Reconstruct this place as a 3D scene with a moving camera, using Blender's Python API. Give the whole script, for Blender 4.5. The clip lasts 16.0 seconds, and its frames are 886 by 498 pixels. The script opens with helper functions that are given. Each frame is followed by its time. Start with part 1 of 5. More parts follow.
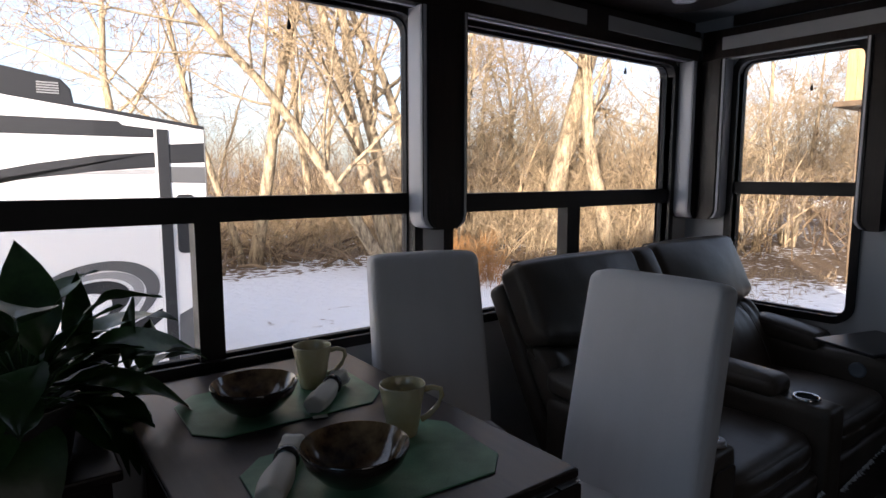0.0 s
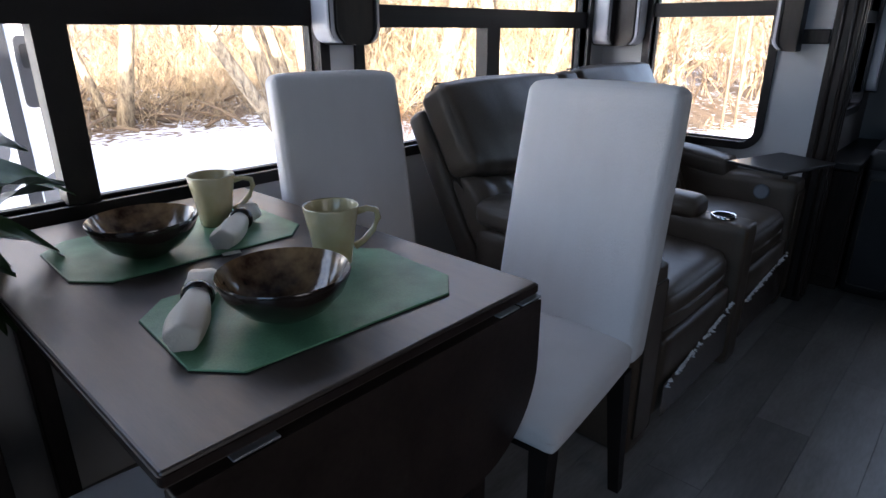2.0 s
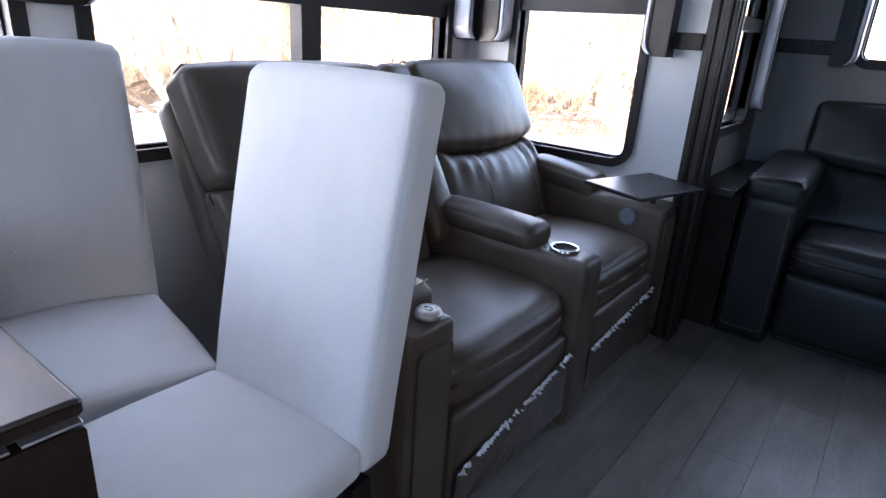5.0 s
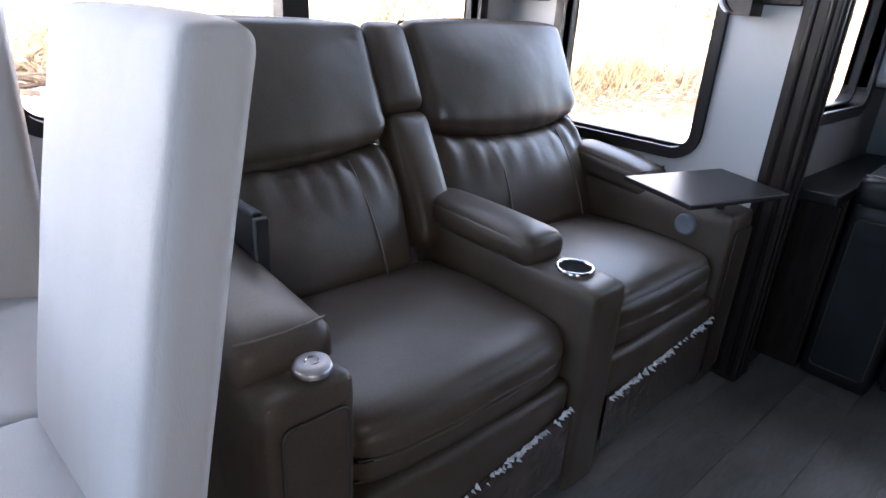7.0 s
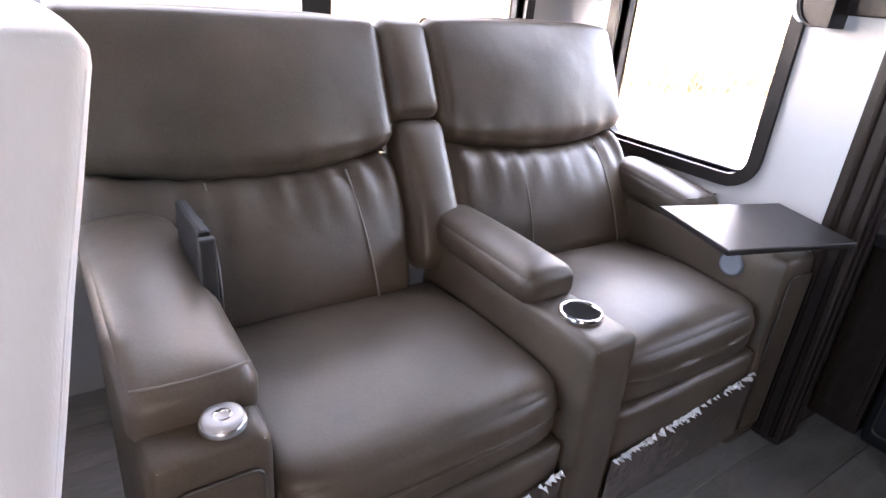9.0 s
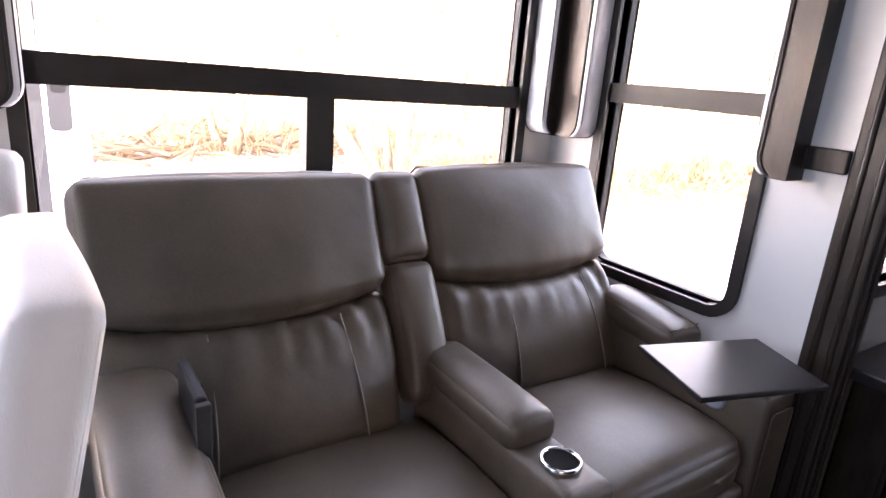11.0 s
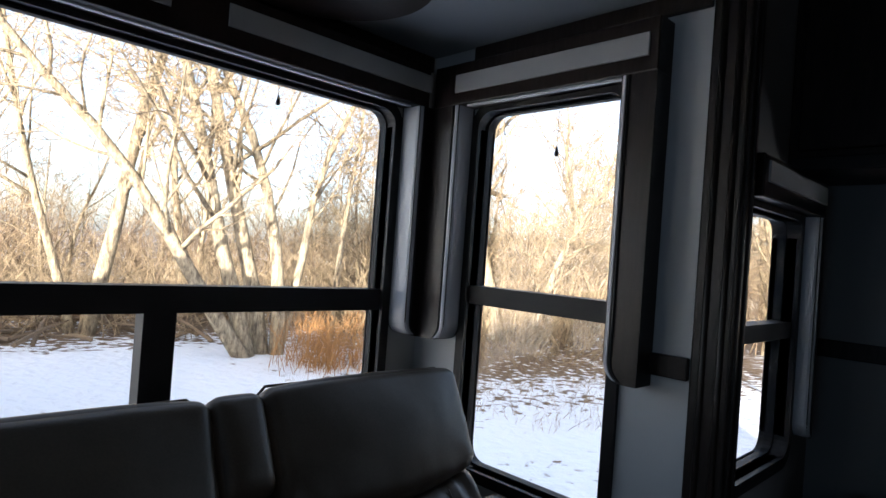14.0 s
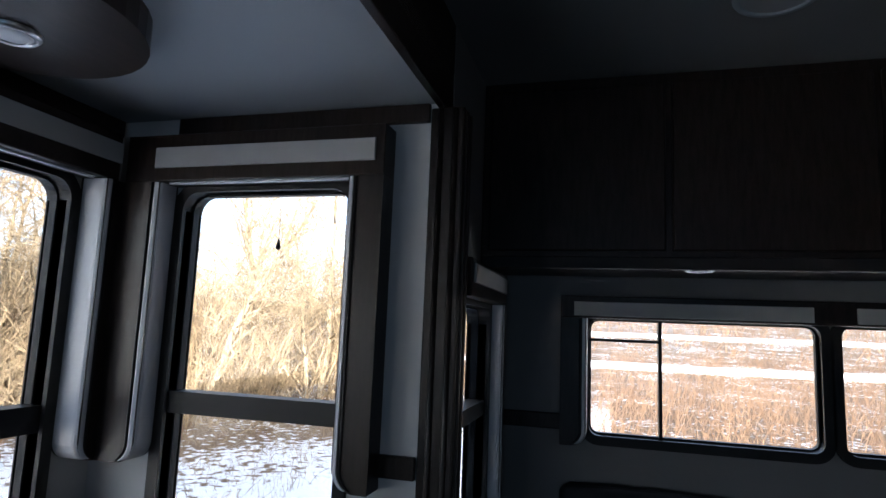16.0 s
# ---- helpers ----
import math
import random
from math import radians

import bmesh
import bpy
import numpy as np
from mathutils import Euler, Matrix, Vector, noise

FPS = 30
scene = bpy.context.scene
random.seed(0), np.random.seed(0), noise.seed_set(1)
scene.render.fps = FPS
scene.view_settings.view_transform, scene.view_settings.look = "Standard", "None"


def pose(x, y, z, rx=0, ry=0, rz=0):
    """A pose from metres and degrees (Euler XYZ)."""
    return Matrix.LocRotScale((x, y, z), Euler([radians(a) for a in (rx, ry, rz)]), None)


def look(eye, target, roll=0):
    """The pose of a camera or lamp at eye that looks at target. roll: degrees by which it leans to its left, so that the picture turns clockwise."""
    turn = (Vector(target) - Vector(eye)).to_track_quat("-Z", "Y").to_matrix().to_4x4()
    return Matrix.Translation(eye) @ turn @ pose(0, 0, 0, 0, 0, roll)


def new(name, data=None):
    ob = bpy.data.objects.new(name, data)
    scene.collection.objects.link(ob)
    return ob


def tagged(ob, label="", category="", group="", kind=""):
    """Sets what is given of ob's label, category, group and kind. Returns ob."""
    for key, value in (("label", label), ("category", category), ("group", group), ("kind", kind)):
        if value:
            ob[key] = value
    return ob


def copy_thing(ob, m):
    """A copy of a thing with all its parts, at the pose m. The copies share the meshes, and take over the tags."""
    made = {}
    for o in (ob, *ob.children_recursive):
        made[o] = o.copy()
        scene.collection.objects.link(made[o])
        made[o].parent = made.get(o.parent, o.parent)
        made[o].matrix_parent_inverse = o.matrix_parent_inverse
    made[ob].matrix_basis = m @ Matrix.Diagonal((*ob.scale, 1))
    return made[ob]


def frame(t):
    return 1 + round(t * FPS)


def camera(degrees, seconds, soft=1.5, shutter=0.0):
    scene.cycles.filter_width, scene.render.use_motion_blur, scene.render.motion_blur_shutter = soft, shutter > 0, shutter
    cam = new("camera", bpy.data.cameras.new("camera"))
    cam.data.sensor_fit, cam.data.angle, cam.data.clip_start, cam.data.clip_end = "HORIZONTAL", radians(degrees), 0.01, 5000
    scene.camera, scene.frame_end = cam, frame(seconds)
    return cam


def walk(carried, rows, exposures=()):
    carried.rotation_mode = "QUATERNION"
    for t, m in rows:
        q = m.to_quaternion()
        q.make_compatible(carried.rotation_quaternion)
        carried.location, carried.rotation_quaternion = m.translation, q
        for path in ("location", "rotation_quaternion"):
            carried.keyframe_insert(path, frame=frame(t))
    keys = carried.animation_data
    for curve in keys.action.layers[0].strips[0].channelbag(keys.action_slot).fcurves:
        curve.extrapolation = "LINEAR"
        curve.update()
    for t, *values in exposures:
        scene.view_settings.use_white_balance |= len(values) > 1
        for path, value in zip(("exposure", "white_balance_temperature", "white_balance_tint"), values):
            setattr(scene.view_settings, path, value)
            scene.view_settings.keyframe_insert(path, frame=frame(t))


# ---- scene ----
cam = camera(73.1, 16.0)
PATH = [
    (0, (0.216, 0.259, 1.314), (1.409, 1.847, 1.072), -0.0),
    (0.5, (0.232, 0.303, 1.272), (1.447, 1.844, 0.885), 0.1),
    (1, (0.234, 0.338, 1.237), (1.447, 1.844, 0.728), 0.5),
    (1.5, (0.245, 0.398, 1.198), (1.545, 1.789, 0.586), 1.0),
    (2, (0.267, 0.448, 1.167), (1.643, 1.726, 0.48), -0.0),
    (2.5, (0.313, 0.431, 1.159), (1.846, 1.491, 0.435), 1.6),
    (3, (0.428, 0.404, 1.156), (2.03, 1.388, 0.474), 1.4),
    (3.5, (0.579, 0.384, 1.142), (2.164, 1.363, 0.414), 2.0),
    (4, (0.693, 0.349, 1.126), (2.323, 1.283, 0.439), 3.1),
    (4.5, (0.788, 0.376, 1.124), (2.37, 1.399, 0.454), 3.3),
    (7, (1.388, 0.422, 1.079), (2.654, 1.766, 0.31), 3.5),
    (7.5, (1.478, 0.464, 1.067), (2.717, 1.814, 0.264), 3.1),
    (8, (1.546, 0.479, 1.054), (2.688, 1.89, 0.213), 2.8),
    (10.5, (1.626, 0.391, 1.239), (2.685, 1.93, 0.525), 5.8),
    (11, (1.622, 0.402, 1.265), (2.712, 1.984, 0.71), 4.7),
    (11.5, (1.616, 0.415, 1.295), (2.75, 2.031, 0.979), 4.3),
    (12, (1.615, 0.424, 1.322), (2.795, 2.026, 1.117), 3.5),
    (12.5, (1.619, 0.426, 1.346), (2.809, 2.03, 1.234), 3.7),
    (13, (1.618, 0.431, 1.371), (2.784, 2.056, 1.323), 2.9),
    (13.5, (1.663, 0.428, 1.374), (2.9, 2.0, 1.389), 3.4),
    (14, (1.716, 0.431, 1.381), (3.119, 1.856, 1.402), 4.2),
    (14.5, (1.741, 0.472, 1.423), (3.338, 1.671, 1.53), 3.2),
    (15, (1.735, 0.521, 1.467), (3.456, 1.529, 1.607), 2.7),
    (15.5, (1.718, 0.556, 1.487), (3.557, 1.317, 1.691), 2.1),
    (16, (1.707, 0.582, 1.497), (3.618, 1.11, 1.759), 2.3),
]
# exposure follows the clip's own camera; the lights stay as they are
EXPOSURES = [(0.0, 1.50, 6350, 17), (1.0, 1.88, 6100, 15), (1.5, 2.40, 5900, 12), (2.0, 3.12, 5950, 15), (2.5, 3.78, 6000, 18), (3.0, 4.03, 5950, 18),
             (4.5, 4.38, 5850, 18), (7.0, 4.64, 6200, 17), (7.5, 5.18, 6500, 20), (8.0, 5.85, 6700, 22), (10.5, 5.82, 7150, 28), (11.0, 5.20, 7050, 28), (11.5, 4.72, 6800, 22),
             (12.0, 4.02, 6500, 17), (12.5, 3.30, 6300, 14), (13.0, 2.76, 5950, 9), (13.5, 2.15, 5850, 8), (14.5, 1.95, 5900, 10), (16.0, 2.22, 5700, 8)]
walk(cam, [(t, look(eye, target, roll)) for t, eye, target, roll in PATH], EXPOSURES)

# ---- world and sun ----
SUN_EL, SUN_AZ = radians(11), radians(236)      # azimuth of the sun, clockwise from +y
world = bpy.data.worlds.new("world")
scene.world = world
world.use_nodes = True
wn = world.node_tree.nodes
sky = wn.new("ShaderNodeTexSky")
sky.sky_type, sky.sun_disc, sky.sun_elevation, sky.sun_rotation = "NISHITA", False, SUN_EL, SUN_AZ
sky.air_density, sky.dust_density = 0.7, 2.5
wn["Background"].inputs["Strength"].default_value = 0.13
veil = wn.new("ShaderNodeMix")               # uniform white added to brighten the whole sky
veil.data_type, veil.blend_type = "RGBA", "ADD"
veil.inputs["Factor"].default_value = 1.0
veil.inputs[7].default_value = (1.30, 1.27, 1.22, 1)
world.node_tree.links.new(sky.outputs["Color"], veil.inputs[6])
world.node_tree.links.new(veil.outputs[2], wn["Background"].inputs["Color"])
sun_data = bpy.data.lights.new("sun", "SUN")
sun_data.energy, sun_data.angle, sun_data.color = 5.0, radians(0.6), (1.0, 0.89, 0.74)
sun = new("sun", sun_data)
to_sun = Vector((math.sin(SUN_AZ) * math.cos(SUN_EL), math.cos(SUN_AZ) * math.cos(SUN_EL), math.sin(SUN_EL)))
sun.matrix_world = look(to_sun * 40, (0, 0, 0))
# two added area lamps brighten the room from unseen, invented front and kitchen windows


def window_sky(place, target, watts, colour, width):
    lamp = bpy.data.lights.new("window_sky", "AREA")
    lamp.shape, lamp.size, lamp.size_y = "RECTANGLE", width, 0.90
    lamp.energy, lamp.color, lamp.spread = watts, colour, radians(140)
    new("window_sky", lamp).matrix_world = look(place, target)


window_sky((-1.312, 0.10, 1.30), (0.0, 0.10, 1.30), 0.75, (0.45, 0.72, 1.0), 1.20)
window_sky((0.40, -1.462, 1.30), (0.40, 0.0, 1.30), 0.52, (1.0, 0.94, 0.88), 0.96)



# ---- materials ----
def material(name, base, rough=0.6, metal=0.0, tone=None, scale=8.0, mix=0.5, grain=60.0, bump=0.15, dist=0.002,
             stretch=(1, 1, 1), spec=0.5, coat=0.0, per_object=0.0, sheen=0.0, wrinkle=None):
    """Base colour varied by a coarse and a fine noise, with fine relief."""
    m = bpy.data.materials.new(name)
    m.use_nodes = True
    n, l = m.node_tree.nodes, m.node_tree.links
    b = n["Principled BSDF"]
    b.inputs["Roughness"].default_value, b.inputs["Metallic"].default_value = rough, metal
    b.inputs["Specular IOR Level"].default_value = spec
    b.inputs["Coat Weight"].default_value = coat
    b.inputs["Sheen Weight"].default_value = sheen
    co = n.new("ShaderNodeTexCoord")
    mp = n.new("ShaderNodeMapping")
    mp.inputs["Scale"].default_value = stretch
    l.new(co.outputs["Object"], mp.inputs["Vector"])
    big, fine = n.new("ShaderNodeTexNoise"), n.new("ShaderNodeTexNoise")
    big.inputs["Scale"].default_value, fine.inputs["Scale"].default_value = scale, grain
    big.inputs["Detail"].default_value, fine.inputs["Detail"].default_value = 4, 5
    l.new(mp.outputs["Vector"], big.inputs["Vector"]), l.new(mp.outputs["Vector"], fine.inputs["Vector"])
    tone = tone or tuple(c * 0.78 for c in base)
    cm = n.new("ShaderNodeMix")
    cm.data_type = "RGBA"
    cm.inputs[6].default_value, cm.inputs[7].default_value = (*base, 1), (*tone, 1)
    s = n.new("ShaderNodeMapRange")
    s.inputs["From Min"].default_value, s.inputs["From Max"].default_value = 0.35, 0.65
    s.inputs["To Max"].default_value = mix
    add = n.new("ShaderNodeMath")
    add.operation = "MULTIPLY_ADD"
    add.inputs[1].default_value, add.inputs[2].default_value = 0.35, 0.0
    l.new(fine.outputs["Fac"], add.inputs[0])
    mid = n.new("ShaderNodeMath")
    mid.operation = "MULTIPLY_ADD"
    mid.inputs[1].default_value = 0.65
    l.new(big.outputs["Fac"], mid.inputs[0]), l.new(add.outputs[0], mid.inputs[2])
    l.new(mid.outputs[0], s.inputs["Value"]), l.new(s.outputs[0], cm.inputs["Factor"])
    out = cm.outputs[2]
    if per_object:
        info, hsv = n.new("ShaderNodeObjectInfo"), n.new("ShaderNodeHueSaturation")
        mr = n.new("ShaderNodeMapRange")
        mr.inputs["To Min"].default_value, mr.inputs["To Max"].default_value = 1 - per_object, 1 + per_object
        l.new(info.outputs["Random"], mr.inputs["Value"]), l.new(mr.outputs[0], hsv.inputs["Value"])
        l.new(out, hsv.inputs["Color"])
        out = hsv.outputs["Color"]
    l.new(out, b.inputs["Base Color"])
    if bump:
        bp = n.new("ShaderNodeBump")
        bp.inputs["Strength"].default_value, bp.inputs["Distance"].default_value = bump, dist
        l.new(fine.outputs["Fac"], bp.inputs["Height"]), l.new(bp.outputs["Normal"], b.inputs["Normal"])
        if wrinkle:          # (scale, depth in metres) of soft creases under the grain
            wv, wb = n.new("ShaderNodeTexNoise"), n.new("ShaderNodeBump")
            wv.inputs["Scale"].default_value, wv.inputs["Detail"].default_value, wv.inputs["Distortion"].default_value = wrinkle[0], 2, 0.3
            wb.inputs["Strength"].default_value, wb.inputs["Distance"].default_value = 0.8, wrinkle[1]
            l.new(co.outputs["Object"], wv.inputs["Vector"])
            l.new(wv.outputs["Fac"], wb.inputs["Height"]), l.new(wb.outputs["Normal"], bp.inputs["Normal"])
    return m


def glass_material():
    m = bpy.data.materials.new("window_glass")
    m.use_nodes = True
    n, l = m.node_tree.nodes, m.node_tree.links
    n.remove(n["Principled BSDF"])
    clear, gloss, mx, lw, pw, ma = (n.new(k) for k in ("ShaderNodeBsdfTransparent", "ShaderNodeBsdfGlossy", "ShaderNodeMixShader", "ShaderNodeLayerWeight", "ShaderNodeMath", "ShaderNodeMath"))
    clear.inputs["Color"].default_value = (0.965, 0.97, 0.97, 1)
    gloss.inputs["Roughness"].default_value = 0.02
    pw.operation, ma.operation = "POWER", "MULTIPLY_ADD"
    pw.inputs[1].default_value, ma.inputs[1].default_value, ma.inputs[2].default_value = 5.0, 0.5, 0.02
    l.new(lw.outputs["Facing"], pw.inputs[0]), l.new(pw.outputs[0], ma.inputs[0])
    l.new(ma.outputs[0], mx.inputs[0]), l.new(clear.outputs[0], mx.inputs[1]), l.new(gloss.outputs[0], mx.inputs[2])
    l.new(mx.outputs[0], n["Material Output"].inputs["Surface"])
    return m


def ground_material():
    """Thin snow with leaf litter and stubble showing through, more of it away from the parked coach."""
    m = bpy.data.materials.new("snowy_ground")
    m.use_nodes = True
    n, l = m.node_tree.nodes, m.node_tree.links
    b = n["Principled BSDF"]
    b.inputs["Roughness"].default_value = 0.85
    co = n.new("ShaderNodeTexCoord")
    sep = n.new("ShaderNodeSeparateXYZ")
    l.new(co.outputs["Object"], sep.inputs[0])

    def calc(op, p, q, r=None):
        k = n.new("ShaderNodeMath")
        k.operation = op
        for i, v in enumerate((p, q, r)):
            if v is None:
                continue
            if isinstance(v, (int, float)):
                k.inputs[i].default_value = v
            else:
                l.new(v, k.inputs[i])
        return k.outputs[0]

    X, Y = sep.outputs[0], sep.outputs[1]
    slant = calc("MULTIPLY_ADD", X, 0.43, calc("MULTIPLY", Y, 0.90))              # towards the wood's corner
    lawn = calc("MAXIMUM", calc("SUBTRACT", Y, 3.0), calc("ADD", X, 1.3))         # the mown strip by the trailer stays white
    field = calc("MINIMUM", calc("SUBTRACT", X, 0.5), calc("MULTIPLY_ADD", Y, -30.0, 24.0))
    far = calc("MAXIMUM", calc("MINIMUM", slant, lawn), field)
    band = n.new("ShaderNodeMapRange")
    band.inputs["From Min"].default_value, band.inputs["From Max"].default_value = 9.0, 12.5
    band.inputs["To Min"].default_value, band.inputs["To Max"].default_value = -0.125, 0.105
    l.new(far, band.inputs["Value"])
    n1, n2, n3 = (n.new("ShaderNodeTexNoise") for _ in range(3))
    for q, sc, de in ((n1, 0.45, 3), (n2, 5.0, 6), (n3, 26.0, 4)):
        q.inputs["Scale"].default_value, q.inputs["Detail"].default_value = sc, de
        l.new(co.outputs["Object"], q.inputs["Vector"])
    a = n.new("ShaderNodeMath")
    a.operation = "MULTIPLY_ADD"
    a.inputs[1].default_value = 0.35
    l.new(n1.outputs["Fac"], a.inputs[0]), l.new(band.outputs[0], a.inputs[2])
    c = n.new("ShaderNodeMath")
    c.operation = "MULTIPLY_ADD"
    c.inputs[1].default_value = 0.65
    l.new(n2.outputs["Fac"], c.inputs[0]), l.new(a.outputs[0], c.inputs[2])
    ramp = n.new("ShaderNodeMapRange")
    ramp.inputs["From Min"].default_value, ramp.inputs["From Max"].default_value = 0.50, 0.56
    l.new(c.outputs[0], ramp.inputs["Value"])
    litter = n.new("ShaderNodeMix")
    litter.data_type = "RGBA"
    litter.inputs[6].default_value, litter.inputs[7].default_value = (0.055, 0.036, 0.022, 1), (0.24, 0.15, 0.075, 1)
    l.new(n3.outputs["Fac"], litter.inputs["Factor"])
    cm = n.new("ShaderNodeMix")
    cm.data_type = "RGBA"
    cm.inputs[6].default_value = (0.80, 0.82, 0.86, 1)
    l.new(ramp.outputs[0], cm.inputs["Factor"]), l.new(litter.outputs[2], cm.inputs[7])
    l.new(cm.outputs[2], b.inputs["Base Color"])
    bp = n.new("ShaderNodeBump")
    bp.inputs["Strength"].default_value, bp.inputs["Distance"].default_value = 0.9, 0.10
    l.new(n2.outputs["Fac"], bp.inputs["Height"]), l.new(bp.outputs["Normal"], b.inputs["Normal"])
    return m


GLASS = glass_material()
GROUND = ground_material()
# Pane of the two added windows, dark enough to stop direct sun.
FROSTED = bpy.data.materials.new("sun_blocking_pane")
FROSTED.use_nodes = True
frost = FROSTED.node_tree.nodes.new("ShaderNodeBsdfTranslucent")
frost.inputs["Color"].default_value = (0.04, 0.05, 0.06, 1)
FROSTED.node_tree.links.new(frost.outputs[0], FROSTED.node_tree.nodes["Material Output"].inputs["Surface"])
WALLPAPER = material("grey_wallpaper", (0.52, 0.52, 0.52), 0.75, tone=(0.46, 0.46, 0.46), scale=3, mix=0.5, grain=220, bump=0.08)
# Taupe paper, darkened further to put the rear end's dimness into its colour.
WALLPAPER_DIMMED = material("dimmed_taupe_wallpaper", (0.20, 0.19, 0.185), 0.75, tone=(0.165, 0.158, 0.152), scale=3, mix=0.5, grain=220, bump=0.08)
# Shade over the main body is put into this darker ceiling colour.
CEILING_SHADED = material("shade_toned_ceiling", (0.20, 0.195, 0.19), 0.7, tone=(0.165, 0.16, 0.155), scale=2, grain=300, bump=0.05)
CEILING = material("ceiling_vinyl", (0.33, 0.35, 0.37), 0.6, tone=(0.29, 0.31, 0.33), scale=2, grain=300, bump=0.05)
ESPRESSO = material("espresso_wood", (0.030, 0.020, 0.016), 0.36, tone=(0.013, 0.008, 0.006), scale=5, mix=0.9, grain=40, bump=0.12, stretch=(2, 14, 2), spec=0.22)
ESPRESSO_V = material("espresso_upright_grain", (0.027, 0.018, 0.015), 0.36, tone=(0.013, 0.010, 0.008), scale=5, mix=0.9, grain=40, bump=0.1, stretch=(14, 14, 1.5), spec=0.3)
TABLETOP = material("dark_laminate_top", (0.056, 0.041, 0.033), 0.34, tone=(0.034, 0.025, 0.021), scale=4, mix=0.9, grain=30, bump=0.02, stretch=(14, 1.5, 4), spec=0.5)
FRAME_BLACK = material("black_window_frame", (0.018, 0.015, 0.014), 0.5, tone=(0.010, 0.008, 0.008), scale=12, grain=150, bump=0.05, spec=0.25)
TRIM_GREY = material("pale_grey_fabric_inset", (0.36, 0.355, 0.35), 0.8, tone=(0.30, 0.295, 0.29), scale=10, grain=400, bump=0.2)
EDGE = material("satin_pale_edge", (0.48, 0.48, 0.50), 0.4, tone=(0.40, 0.40, 0.42), scale=6, grain=200, bump=0.04)
LEATHER = material("dark_taupe_leather", (0.094, 0.073, 0.054), 0.43, tone=(0.057, 0.044, 0.032), scale=6, mix=0.9, grain=200, bump=0.18, dist=0.0015, spec=0.42, wrinkle=(7, 0.0050))
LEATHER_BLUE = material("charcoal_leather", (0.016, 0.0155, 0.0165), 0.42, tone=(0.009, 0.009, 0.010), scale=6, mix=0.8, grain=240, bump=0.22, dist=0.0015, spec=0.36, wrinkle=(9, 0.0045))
LEATHER_FILM = material("leather_under_film", (0.085, 0.066, 0.055), 0.26, tone=(0.055, 0.043, 0.037), scale=9, mix=1, grain=40, bump=0.5, dist=0.004, spec=0.6)
SEAM = material("dark_leather_seam", (0.060, 0.050, 0.040), 0.5, grain=400, bump=0.4)
STITCH = material("taupe_stitching", (0.20, 0.18, 0.16), 0.7, grain=500, bump=0.3)
CHAIR_CLOTH = material("light_grey_chair_cloth", (0.64, 0.63, 0.63), 0.85, tone=(0.58, 0.57, 0.57), scale=14, mix=0.6, grain=420, bump=0.35, stretch=(1, 1, 0.25), spec=0.2, sheen=0.15, wrinkle=(6, 0.0025))
DARK_LEG = material("black_stained_leg", (0.014, 0.011, 0.010), 0.5, grain=60, bump=0.08, spec=0.2)
CHROME = material("chrome", (0.75, 0.75, 0.76), 0.14, metal=1.0, grain=80, bump=0.02)
BRUSHED = material("brushed_alloy", (0.62, 0.62, 0.64), 0.32, metal=0.9, grain=120, bump=0.05)
HOLE_SHADE = material("painted_hole_black", (0.006, 0.006, 0.006), 0.9, spec=0.1, grain=80, bump=0.05)
DIAL_GREY = material("blue_grey_plastic", (0.16, 0.18, 0.21), 0.4, grain=150, bump=0.05)
BLACK_PLASTIC = material("black_plastic", (0.008, 0.008, 0.009), 0.5, grain=200, bump=0.06, spec=0.2)
TRAY = material("dark_tray_laminate", (0.026, 0.024, 0.024), 0.36, tone=(0.016, 0.014, 0.014), scale=5, mix=0.8, grain=60, bump=0.05, spec=0.28)
FILM = material("torn_clear_film", (0.90, 0.92, 0.95), 0.16, tone=(0.70, 0.71, 0.73), scale=30, mix=1, grain=90, bump=0.9, dist=0.01, spec=0.9)
PLACEMAT = material("green_placemat", (0.135, 0.30, 0.165), 0.45, tone=(0.055, 0.155, 0.08), scale=15, mix=0.9, grain=260, bump=0.3)
MUG = material("yellow_green_glaze", (0.50, 0.45, 0.29), 0.22, tone=(0.45, 0.38, 0.20), scale=12, mix=0.8, grain=90, bump=0.04, coat=0.4)
BOWL = material("brown_black_glaze", (0.030, 0.020, 0.015), 0.16, tone=(0.012, 0.009, 0.008), scale=14, mix=0.9, grain=90, bump=0.03, coat=0.5)
BOWL_IN = material("mottled_brown_glaze", (0.26, 0.17, 0.085), 0.14, tone=(0.045, 0.022, 0.014), scale=24, mix=1.0, grain=70, bump=0.03, coat=0.6)
NAPKIN = material("ivory_linen", (0.64, 0.60, 0.52), 0.9, tone=(0.56, 0.52, 0.45), scale=14, grain=360, bump=0.4)
LEAF = material("glossy_green_leaf", (0.034, 0.085, 0.022), 0.38, tone=(0.014, 0.042, 0.012), scale=14, mix=1, grain=90, bump=0.15, per_object=0.3)
POT = material("dark_planter", (0.035, 0.030, 0.028), 0.5, grain=80, bump=0.1)
SOIL = material("potting_soil", (0.035, 0.024, 0.016), 0.95, grain=70, bump=0.8, dist=0.008)
LENS = material("frosted_lamp_lens", (0.70, 0.70, 0.72), 0.5, grain=200, bump=0.03)
PLANK = material("grey_oak_plank", (0.25, 0.236, 0.222), 0.34, tone=(0.14, 0.13, 0.122), scale=2.2, mix=0.85, grain=16, bump=0.06, stretch=(1.6, 7, 1), per_object=0.26)
SUBFLOOR = material("dark_joint", (0.11, 0.103, 0.096), 0.9)
